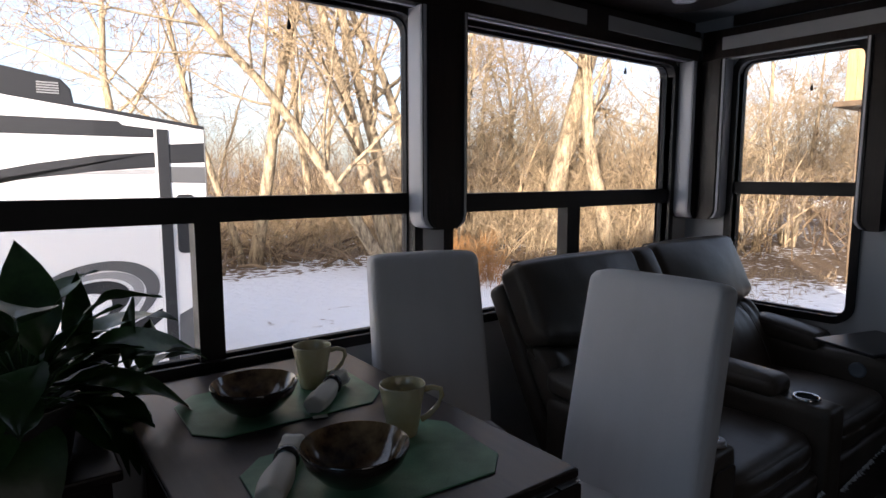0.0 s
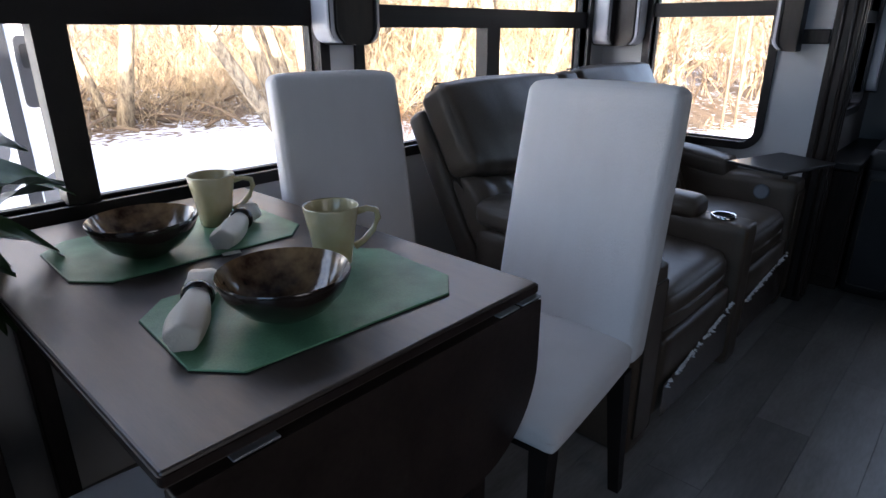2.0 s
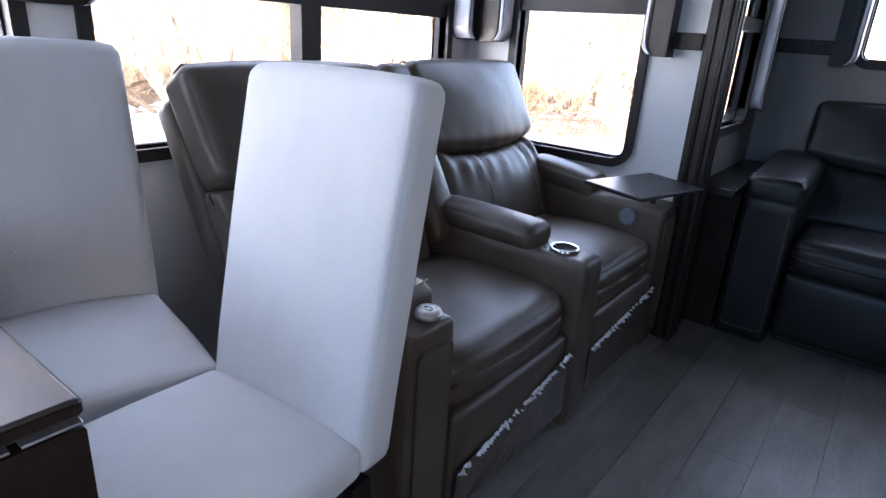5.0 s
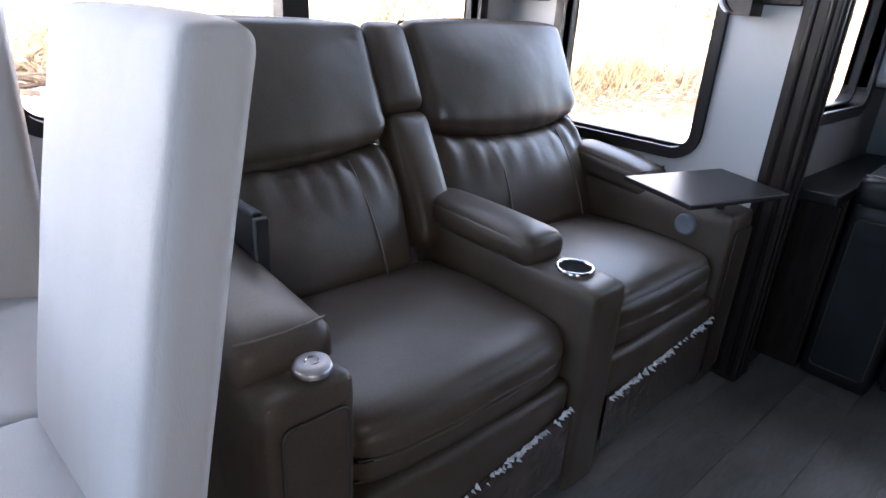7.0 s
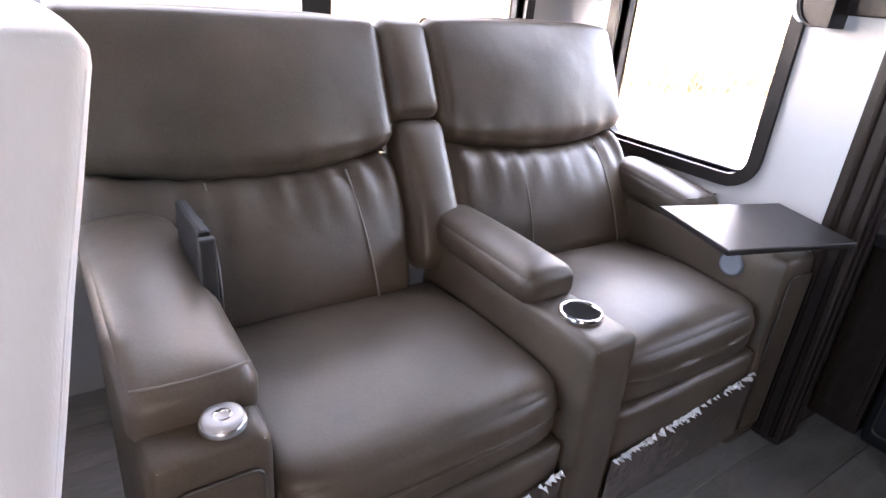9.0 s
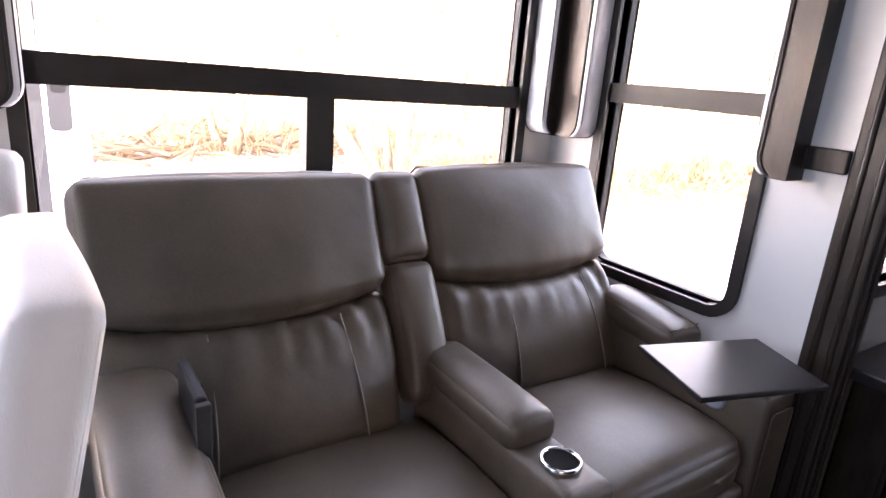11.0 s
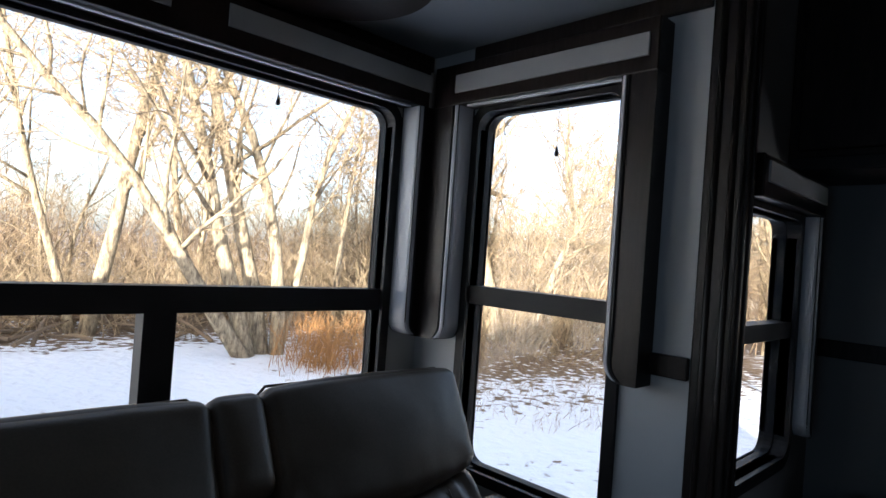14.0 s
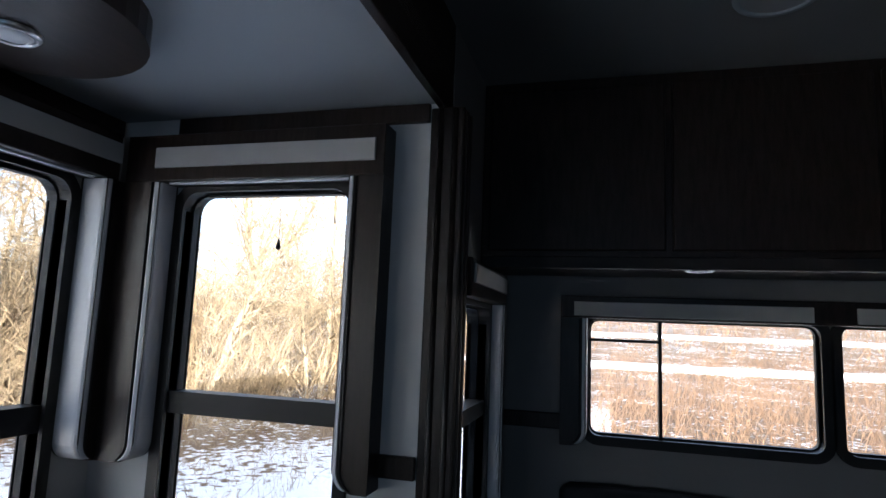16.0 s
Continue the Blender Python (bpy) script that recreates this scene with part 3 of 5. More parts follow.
def puck_light(x, y, z, r=0.05, label="round recessed ceiling light, switched off"):
    p = thing("ceiling_light", label, "ceiling light", "puck lights", Matrix.Translation((x, y, z)))
    part("bezel", lathe([(r * 0.72, 0.0), (r * 0.74, -0.010), (r * 0.9, -0.012), (r, -0.006), (r, 0.0)], 32), BRUSHED, p, smooth=True)
    part("lens", lathe([(0, -0.013), (r * 0.4, -0.0125), (r * 0.73, -0.008), (r * 0.73, 0.0)], 32), LENS, p, "frosted lens", smooth=True)


puck_light(2.545, 1.705, SLIDE_TOP - 0.062, 0.052)
puck_light(0.9, 1.70, SLIDE_TOP - 0.062, 0.052)
puck_light(3.72, 0.30, 1.715, 0.045, "round puck light under the rear cabinets")

cab = thing("overhead_cabinet", "dark wood overhead cabinets above the rear sofa", "cabinet")
part("body", box(3.70, REAR_X - 0.002, BACK_Y + 0.01, SIDE_Y - 0.002, 1.72, MAIN_TOP - 0.002, 0.004), ESPRESSO, cab)
part("light_rail", box(3.675, 3.699, BACK_Y + 0.02, SIDE_Y - 0.01, 1.705, 1.745, 0.004), FRAME_BLACK, cab, "thin black rail")
for i in range(4):
    y1 = SIDE_Y - 0.03 - i * 0.59
    d = part("door", box(3.682, 3.699, y1 - 0.57, y1, 1.765, 2.32, 0.006), ESPRESSO, cab)
vent = thing("ceiling_speaker", "round grey ceiling speaker grille", "speaker")
part("rim", lathe([(0.085, 0), (0.085, -0.006), (0.10, -0.008), (0.105, 0)], 36, pose(3.27, 0.17, MAIN_TOP - 0.001)), CEILING, vent, smooth=True)
part("grille", lathe([(0, -0.005), (0.085, -0.003), (0.085, 0)], 36, pose(3.27, 0.17, MAIN_TOP - 0.001)), TRIM_GREY, vent)


# ---- recliners and sofa ----
def seat_back(parent, x0, x1, leather, top=1.0, foot=0.44, name="backrest", shift=0.0):
    """One padded back, facing -y: a head cushion that sags over a lumbar cushion, on a shell; gathers at the crease, two stitched seams."""
    cx, hx = (x0 + x1) / 2, (x1 - x0) / 2
    lean = radians(28)

    def to_world(u, v, d):      # u across, v up the back from the seat, d out of it towards the sitter
        return Vector((cx + u, 1.545 + shift + v * math.sin(lean) - d * math.cos(lean), foot - 0.05 + v * math.cos(lean) + d * math.sin(lean)))

    length = (top - foot) / math.cos(lean) + 0.03
    crease = length * 0.54

    def head(v, p):
        sag = 0.040 * (1 - p[0] ** 2) * max(0.0, -p[2])
        puff = 0.0035 * noise.noise(Vector((v.x * 9, v.z * 9, x0))) * (1 if p[1] < 0 else 0)
        gather = 0.004 * math.sin(v.x * 75 + 3 * noise.noise(Vector((v.x * 6, 0, 1)))) * max(0, -p[2]) ** 4 * (p[1] < 0)
        gather += 0.006 * math.sin(v.z * 60 + v.x * 50) * max(0.0, abs(p[0]) - 0.6) ** 2 * 4 * max(0.0, -p[2]) * (p[1] < 0)
        crown = -0.012 * p[0] ** 4 * max(0.0, p[2])
        return to_world(v.x * (1 + 0.015 * p[2]), crease - 0.004 + (length - crease) / 2 + v.z - sag + crown, 0.060 - v.y + puff + gather)

    def lumbar(v, p):
        where = 0.35 + 0.65 * max(0.0, noise.noise(Vector((v.x * 4.0, 0, x0 * 3))) + 0.5)
        gather = 0.0085 * where * math.sin(v.x * 88 + 5 * noise.noise(Vector((v.x * 6, v.z * 2, 2)))) * max(0.0, p[2] + 0.25) ** 1.5 * (p[1] < 0) * (p[2] > -0.25)
        gather -= 0.042 * max(0.0, p[2]) ** 5 * (p[1] < 0)
        sag = 0.036 * (1 - p[0] ** 2) * max(0.0, p[2])
        puff = 0.003 * noise.noise(Vector((v.x * 8, v.z * 8, x1))) * (p[1] < 0)
        narrow = 1 - 0.07 * max(0.0, -p[2])
        return to_world(v.x * narrow, crease / 2 + 0.012 + v.z - sag, 0.048 - v.y + gather + puff)

    b = part(name, pillow(hx * 0.97, 0.045, length / 2 - 0.03, 0.03, (0, 0.01, 0), 8, lambda v, p: to_world(v.x, length / 2 - 0.02 + v.z, -0.055 - v.y)), leather, parent, smooth=True)
    part("head_cushion", pillow(hx, 0.062, (length - crease) / 2 - 0.004, 0.034, (0.004, 0.030, 0.006), 36, head), leather, b, smooth=True)
    part("lumbar_cushion", pillow(hx * 0.985, 0.055, crease / 2 - 0.004, 0.03, (0.004, 0.028, 0.0), 44, lumbar), leather, b, smooth=True)
    for u in (-hx * 0.36, hx * 0.60):
        pts = [to_world(u * (1 + 0.12 * (0.5 - k / 10)), crease * (0.06 + 0.80 * k / 10), 0.1035 + 0.027 * (1 - (u / hx) ** 2) * (1 - ((k - 5) / 5) ** 2)) for k in range(11)]
        tube_part("seam", pts, 0.0026, SEAM if leather is LEATHER_BLUE else STITCH, b, 6)
    rim = [to_world(s * hx * 1.0, length * 0.995 - (0.02 if abs(s) > 0.95 else 0), 0.060) for s in (-0.97, -0.9, -0.5, 0, 0.5, 0.9, 0.97)]
    tube_part("piping", rim, 0.004, leather, b, 6)
    return b


def seat_unit(parent, x0, x1, leather, front=1.03, film=True):
    """Seat cushion and the folded footrest below it."""
    cx, hx = (x0 + x1) / 2, (x1 - x0) / 2

    def seat(v, p):
        w = 0.004 * noise.noise(Vector((v.x * 7, v.y * 7, x0))) * (p[2] > 0)
        dip = -0.012 * max(0, p[1]) * (p[2] > 0)
        corner = abs(p[0]) ** 5 * max(0.0, -p[1]) ** 3          # the front corners are pulled in and down
        roll = -0.014 * max(0.0, -p[1]) ** 6 * (p[2] > 0)
        return Vector((cx + v.x, front + 0.235 + v.y + 0.026 * corner, 0.396 + v.z + w + dip + roll - 0.016 * corner * (p[2] > 0)))

    def foot(v, p):
        w = 0.003 * noise.noise(Vector((v.x * 6, v.z * 6, x1))) * (p[1] < 0)
        return Vector((cx + v.x, front + 0.026 + v.y + w - 0.006 * p[2], 0.196 + v.z))

    s = part("seat_cushion", pillow(hx - 0.002, 0.245, 0.070, 0.032, (0, 0.008, 0.014), 18, seat), leather, parent, smooth=True)
    for zz, out, r in ((0.392, -0.0165, 0.0022), (0.342, -0.0075, 0.0026)):
        tube_part("seam", [(cx + q * (hx - 0.010), front + out - 0.003 * (1 - q * q) + 0.026 * abs(q) ** 5 + 0.004, zz) for q in (-1, -0.95, -0.85, -0.7, -0.4, 0, 0.4, 0.7, 0.85, 0.95, 1)], r, SEAM, s, 6)
    f = part("footrest", pillow(hx - 0.006, 0.040, 0.135, 0.022, (0, 0.012, 0), 14, foot), leather, parent, smooth=True)
    if film:
        rnd = random.Random(int(x0 * 100))
        za, zb = ((0.185, 0.275) if x0 < 2.2 else (0.228, 0.280))
        part("film_sheet", slab([(cx - hx + 0.012, 0.075), (cx + hx - 0.014, 0.075), (cx + hx - 0.014, zb), (cx - hx + 0.012, za)], 0, 0.002, on_y(front - 0.027)), LEATHER_FILM, f, "clear film over the footrest")
        bm = bmesh.new()
        for i in range(130):
            t = i / 130 + rnd.uniform(-0.006, 0.006)
            if math.sin(t * 17 + x0 * 5) + 0.5 * math.sin(t * 41) < -0.45 and rnd.random() < 0.75:
                continue
            x = cx - hx + 0.018 + t * (2 * hx - 0.04)
            z = za + (zb - za) * t + rnd.gauss(0, 0.003) - 0.016 * rnd.random() ** 8
            tall = rnd.uniform(0.0012, 0.0045) + 0.008 * rnd.random() ** 4
            wide = rnd.uniform(0.002, 0.010)
            y = front - 0.033
            tip = (x + rnd.uniform(-0.4, 0.4) * wide, y - rnd.uniform(0.004, 0.012), z - rnd.uniform(0.0, 0.6) * tall)
            loop = [(x - wide, y + 0.002, z - tall * rnd.uniform(0.2, 0.6)), (x - wide * 0.2, y + 0.002, z - tall), (x + wide, y + 0.002, z - tall * rnd.uniform(0, 0.4)), (x + wide * 0.6, y + 0.002, z + tall * rnd.uniform(0.3, 0.7)), (x - wide * 0.5, y + 0.002, z + tall * 0.5)]
            vs, top = [bm.verts.new(q) for q in loop], bm.verts.new(tip)
            for k in range(5):
                bm.faces.new((vs[k], vs[(k + 1) % 5], top))
            bm.faces.new(vs[::-1])
        tagged(part("torn_film", bm, FILM, f, "crumpled torn strip of shiny clear film"), kind="stuff")
    part("base", box(x0 + 0.01, x1 - 0.01, front + 0.10, 1.72, 0.0, 0.345, 0.01), leather, parent)


def arm(parent, x0, x1, leather, front=1.02, top=0.575, pad_from=1.09, panel=True, name="armrest", pad_h=0.075, back=1.60, slope=0.020):
    cx, hx = (x0 + x1) / 2, (x1 - x0) / 2
    body = part(name, pillow(hx, (back - front) / 2, top / 2 - 0.004, 0.022, (0.002, 0, 0.003), 12,
                             lambda v, p: Vector((cx + v.x, (front + back) / 2 + v.y, top / 2 + 0.004 + v.z))), leather, parent, smooth=True)
    half = (back - pad_from) / 2

    def pad(v, p):
        lift = slope * (v.y / half)
        return Vector((cx + v.x, pad_from + half + v.y, top + pad_h / 2 - 0.010 + v.z + lift + 0.012 * (1 - p[0] ** 2) * (p[2] > 0)))

    part("arm_pad", pillow(hx + 0.006, half, pad_h / 2, 0.026, (0.002, 0.006, 0.008), 14, pad), leather, body, smooth=True)
    tube_part("pad_seam", [(cx + s * (hx + 0.004), pad_from + 0.012 + 0.01 * s * s, top + pad_h - 0.022) for s in (-0.9, -0.5, 0, 0.5, 0.9)], 0.002, STITCH, body, 5)
    tube_part("top_seam", [(cx + s * (hx - 0.012), front + 0.006, top - 0.012) for s in (-1, -0.5, 0, 0.5, 1)], 0.0018, STITCH, body, 5)
    if panel:
        part("pocket_panel", slab(rounded_loop(x0 + 0.028, x1 - 0.022, 0.06, top - 0.050, 0.016), 0.0, 0.006, on_y(front + 0.001), 0.002), leather, body)
        lp = rounded_loop(x0 + 0.026, x1 - 0.020, 0.058, top - 0.048, 0.016)
        tube_part("panel_piping", [(a, front - 0.004, b) for a, b in lp + lp[:1]], 0.0034, SEAM, body, 5)
    return body


def cup_ring(parent, x, y, z, r, name="cup_holder"):
    c = part(name, lathe([(r * 0.84, -0.055), (r * 0.86, 0.002), (r, 0.006), (r * 1.08, 0.003), (r * 1.08, -0.004)], 36, pose(x, y, z)), CHROME, parent, "chrome-rimmed cup holder", True)
    # No hole is cut; a shallow black disc stands for its dark depth.
    part("well", lathe([(0, -0.001), (r * 0.5, -0.0005), (r * 0.87, 0.0025)], 36, pose(x, y, z)), HOLE_SHADE, c, smooth=True)
    return c


theatre = thing("theatre_recliner", "dark taupe leather two-seat recliner with a centre console", "recliner")
arm(theatre, 1.652, 1.803, LEATHER, 1.022, 0.583, 1.085)
seat_unit(theatre, 1.805, 2.362, LEATHER)
console = arm(theatre, 2.362, 2.488, LEATHER, 0.995, 0.545, 1.175, panel=False, name="console", pad_h=0.066, back=1.56, slope=0.004)
seat_unit(theatre, 2.490, 3.040, LEATHER)
right_arm = arm(theatre, 3.042, 3.186, LEATHER, 1.015, 0.575, 1.30, name="armrest")
seat_back(theatre, 1.655, 2.312, LEATHER, 1.005)
seat_back(theatre, 2.445, 3.105, LEATHER, 1.015)
cup_ring(console, 2.426, 1.098, 0.552, 0.040)
# the slim middle back over the console: two pads
for z0, z1, nm in ((0.795, 1.005, "console_head_pad"), (0.48, 0.79, "console_lower_pad")):
    hz = (z1 - z0) / 2 / 0.883
    part(nm, pillow(0.068, 0.045, hz, 0.030, (0.0, 0.016, 0.004), 14,
                    lambda v, p, zm=(z0 + z1) / 2: Vector((2.378 + v.x, 1.665 + (zm - 0.78) * 0.53 + v.z * 0.47 + v.y * 0.883, zm + v.z * 0.883 - v.y * 0.47))), LEATHER, theatre, smooth=True)
# round control on the far arm's inner side
dial = part("control_dial", lathe([(0, 0.006), (0.022, 0.007), (0.026, 0.009), (0.031, 0.007), (0.033, 0.0)], 30, pose(3.041, 1.148, 0.513, 0, -90, 0)), DIAL_GREY, right_arm, "round blue-grey control button", True)

knob = thing("cup_lid_knob", "round satin metal lid knob on the recliner's arm", "knob")
part("knob_base", lathe([(0, 0.006), (0.030, 0.006), (0.034, 0.004), (0.035, 0.0), (0.035, -0.006)], 36, pose(1.748, 1.058, 0.592) @ Matrix.Scale(0.82, 4)), BRUSHED, knob, smooth=True)
part("knob_top", lathe([(0, 0.011), (0.012, 0.011), (0.015, 0.013), (0.026, 0.0135), (0.031, 0.011), (0.032, 0.005)], 36, pose(1.748, 1.058, 0.592) @ Matrix.Scale(0.82, 4)), EDGE, knob, "pale satin lid", True)
part("finger_ring", lathe([(0.010, 0.0105), (0.011, 0.0135), (0.013, 0.014), (0.014, 0.0125)], 28, pose(1.748, 1.058, 0.592) @ Matrix.Scale(0.82, 4)), CHROME, knob, smooth=True)

tray = thing("swivel_tray", "dark square swivel tray on the recliner's arm", "tray table")
part("tray_top", slab([(2.790, 1.228), (2.700, 0.995), (3.030, 0.898), (3.128, 1.122)], 0, 0.012, flat(0.664), 0.003), TRAY, tray)
tube_part("tray_post", [(3.075, 1.075, 0.575), (3.075, 1.075, 0.664)], 0.011, CHROME, tray, 12, "chrome swivel post")
part("clamp", lathe([(0, 0), (0.022, 0), (0.024, 0.008), (0.014, 0.02), (0, 0.02)], 20, pose(3.075, 1.075, 0.644)), CHROME, tray, smooth=True)

# folded tray stowed upright beside the near arm
stow = thing("stowed_tray", "black folded tray standing in its slot by the arm", "tray table")
part("panel", box(1.792, 1.812, 1.315, 1.47, 0.50, 0.735, 0.006), BLACK_PLASTIC, stow)
part("zip_edge", box(1.790, 1.814, 1.300, 1.316, 0.47, 0.728, 0.003), RUBBER, stow)
part("rib", box(1.812, 1.818, 1.38, 1.392, 0.51, 0.725, 0.002), BLACK_PLASTIC, stow)

# rear sofa: built facing -y at the same depth and turned to face the slide-out's length
sofa = thing("rear_sofa", "charcoal leather reclining sofa under the rear window", "sofa")
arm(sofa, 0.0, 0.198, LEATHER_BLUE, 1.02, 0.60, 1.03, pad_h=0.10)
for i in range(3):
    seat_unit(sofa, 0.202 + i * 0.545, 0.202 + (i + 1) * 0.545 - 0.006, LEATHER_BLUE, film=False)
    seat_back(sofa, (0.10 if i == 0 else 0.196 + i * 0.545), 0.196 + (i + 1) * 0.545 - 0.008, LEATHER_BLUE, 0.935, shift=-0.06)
sofa.matrix_basis = Matrix.Translation((3.43 - 1.02, 0.845, 0)) @ pose(0, 0, 0, 0, 0, -90)

side = thing("end_cabinet", "dark wood end cabinet between sofa and side wall", "cabinet")
part("body", box(3.46, 4.10, 0.858, SIDE_Y - 0.004, 0, 0.60, 0.005), ESPRESSO, side)
part("top", box(3.30, 4.11, 0.852, SIDE_Y - 0.003, 0.60, 0.632, 0.006), TRAY, side)
part("door", box(3.445, 3.46, 0.868, SIDE_Y - 0.012, 0.06, 0.57, 0.005), ESPRESSO, side)


# ---- dining set ----
def dining_chair(m, group="dining chairs"):
    """Upholstered high-back chair; local: sitter looks to -y, seat front at y = -0.46, back at y = 0."""
    c = thing("dining_chair", "light grey upholstered high-back dining chair with dark legs", "chair", group)

    def seat(v, p):
        front = 0.010 * noise.noise(Vector((v.x * 6, v.y * 6, 0)))
        return Vector((v.x * (1 - 0.05 * p[1]), -0.205 + v.y, 0.448 + v.z + (0.012 * (1 - p[0] ** 2) if p[2] > 0 else 0) - (0.012 * max(0, -p[1]) ** 3 if p[2] > 0 else 0) + front * 0.3))

    def back(v, p):
        up = (v.z + 0.345) / 0.66
        wob = 0.003 * noise.noise(Vector((v.x * 5, v.z * 5, 3)))
        drop = 0.008 * abs(p[0]) ** 6 * max(0.0, p[2]) ** 3
        return Vector((v.x * (1 - 0.010 * p[2]), 0.020 + v.y + 0.128 * max(0.0, up) ** 1.1 + wob, 0.736 + v.z - drop))

    part("seat", pillow(0.205, 0.205, 0.030, 0.016, (0.003, 0.004, 0.012), 14, seat), CHAIR_CLOTH, c, smooth=True)
    bk = part("backrest", pillow(0.199, 0.040, 0.316, 0.022, (0.003, 0.010, 0.003), 24, back), CHAIR_CLOTH, c, smooth=True)
    run = [(-1, -0.97 + 1.92 * k / 12) for k in range(13)] + [(-0.95 + 1.9 * k / 10, 0.985) for k in range(11)] + [(1, 0.95 - 1.92 * k / 12) for k in range(13)]
    tube_part("welt", [back(Vector((u * 0.1900, 0.0315, w * 0.307)), (u, 1, w)) for u, w in run], 0.0042, CHAIR_CLOTH, bk, 6)
    part("apron", box(-0.165, 0.165, -0.365, 0.01, 0.37, 0.418, 0.004), DARK_LEG, c)
    for sx in (-1, 1):
        for y0, y1 in ((-0.355, -0.365), (0.0, 0.06)):
            bm = bmesh.new()
            lo = [bm.verts.new((sx * 0.168 + dx * 0.014, y1 + dy * 0.014, 0)) for dx, dy in ((-1, -1), (1, -1), (1, 1), (-1, 1))]
            hi = [bm.verts.new((sx * 0.166 + dx * 0.022, y0 + dy * 0.022, 0.40)) for dx, dy in ((-1, -1), (1, -1), (1, 1), (-1, 1))]
            bm.faces.new(lo[::-1]), bm.faces.new(hi)
            for i in range(4):
                bm.faces.new((lo[i], lo[(i + 1) % 4], hi[(i + 1) % 4], hi[i]))
            part("leg", bm, DARK_LEG, c)
    c.matrix_basis = m
    return c


chair = dining_chair(pose(1.465, 1.155, 0, 0, 0, -86.5))
copy_thing(chair, pose(1.358, 1.800, 0, 0, 0, -14))
copy_thing(chair, pose(0.13, 1.19, 0, 0, 0, 90))

table = thing("dining_table", "dark laminate drop-leaf dining table against the window", "table")
TX0, TX1, TY0, TY1 = 0.428, 1.092, 0.985, 1.985
part("tabletop", slab(rounded_loop(TX0, TX1, TY0, TY1, 0.006, 3), 0, 0.020, flat(0.730), 0.004), TABLETOP, table, "dark laminate top with a soft sheen")
part("top_edge", slab(rounded_loop(TX0 - 0.002, TX1 + 0.002, TY0 - 0.002, TY1, 0.006, 3), 0, 0.012, flat(0.7335)), ESPRESSO, table)
leaf = part("drop_leaf", slab(rounded_loop(TX0 + 0.005, TX1 - 0.002, 0.42, 0.7225, (0.18, 0.18, 0.006, 0.006), 12), 0, 0.022, on_y(TY0 + 0.012), 0.003), ESPRESSO, table, "hanging dark wood leaf with rounded lower corners")
for a, b in ((0.50, 0.56), (0.971, 1.024), (1.033, 1.088)):
    part("hinge", box(a, b, TY0 - 0.011, TY0 + 0.004, 0.7262, 0.7295, 0.001), BRUSHED, leaf, "bright metal hinge")
for x in (TX0 + 0.05, TX1 - 0.09):
    for y in (TY0 + 0.09, TY1 - 0.09):
        part("leg", box(x, x + 0.045, y - 0.022, y + 0.022, 0, 0.730, 0.004), ESPRESSO_V, table)
part("apron", box(TX0 + 0.06, TX1 - 0.16, TY0 + 0.08, TY1 - 0.06, 0.66, 0.730, 0.004), ESPRESSO, table)


def placemat(x, y, turn, label):
    lp = [(-0.233, -0.095), (-0.180, -0.152), (0.180, -0.152), (0.233, -0.095), (0.233, 0.095), (0.180, 0.152), (-0.180, 0.152), (-0.233, 0.095)]
    p = thing("placemat", label, "placemat", "placemats", pose(x, y, 0.7505, 0, 0, turn))
    part("mat", slab(lp, 0, 0.004, flat(0), 0.0015), PLACEMAT, p)
    part("underside", slab([(a * 1.004, b * 1.004) for a, b in lp], 0, 0.0015, flat(-0.0002)), BLACK_PLASTIC, p)


placemat(0.775, 1.228, -4, "green octagonal placemat at the table's open end")
placemat(0.763, 1.672, -2, "green octagonal placemat near the window")
part("care_tag", slab([(0, 0), (0.035, 0), (0.035, 0.018), (0, 0.018)], 0, 0.001, flat(0), 0), NAPKIN).matrix_basis = pose(0.775, 1.505, 0.753, 0, 0, -15)
tagged(bpy.data.objects["care_tag"], "small white cloth tag on the table beside the placemat", "tag")


def bowl(x, y, z=0.7548):
    b = thing("bowl", "dark glazed bowl with a mottled brown inside", "bowl", "bowls", pose(x, y, z))
    part("shell", lathe([(0, 0.004), (0.030, 0.004), (0.034, 0.0), (0.040, 0.003), (0.068, 0.020), (0.090, 0.045), (0.101, 0.072), (0.099, 0.075)], 48), BOWL, b, smooth=True)
    part("inside", lathe([(0.0988, 0.0752), (0.097, 0.072), (0.085, 0.047), (0.064, 0.024), (0.038, 0.010), (0, 0.008)], 48), BOWL_IN, b, "glossy mottled brown glaze", True)


bowl(0.714, 1.190)
bowl(0.680, 1.622)


def mug(x, y, turn, z=0.7548):
    m = thing("mug", "yellow-green glazed tapered mug with a loop handle", "mug", "mugs", pose(x, y, z, 0, 0, turn))
    part("cup", lathe([(0, 0.002), (0.030, 0.0), (0.033, 0.003), (0.036, 0.02), (0.043, 0.07), (0.051, 0.112), (0.0495, 0.115), (0.048, 0.112), (0.040, 0.065), (0.033, 0.012), (0, 0.008)], 44), MUG, m, smooth=True)
    pts = [(0.047, 0, 0.098), (0.066, 0, 0.102), (0.084, 0, 0.097), (0.087, 0, 0.082), (0.077, 0, 0.060), (0.058, 0, 0.040), (0.040, 0, 0.030)]
    tube_part("handle", pts, [0.007, 0.006, 0.006, 0.006, 0.006, 0.006, 0.007], MUG, m, 10)


mug(0.896, 1.311, -28)
mug(0.866, 1.705, -28)


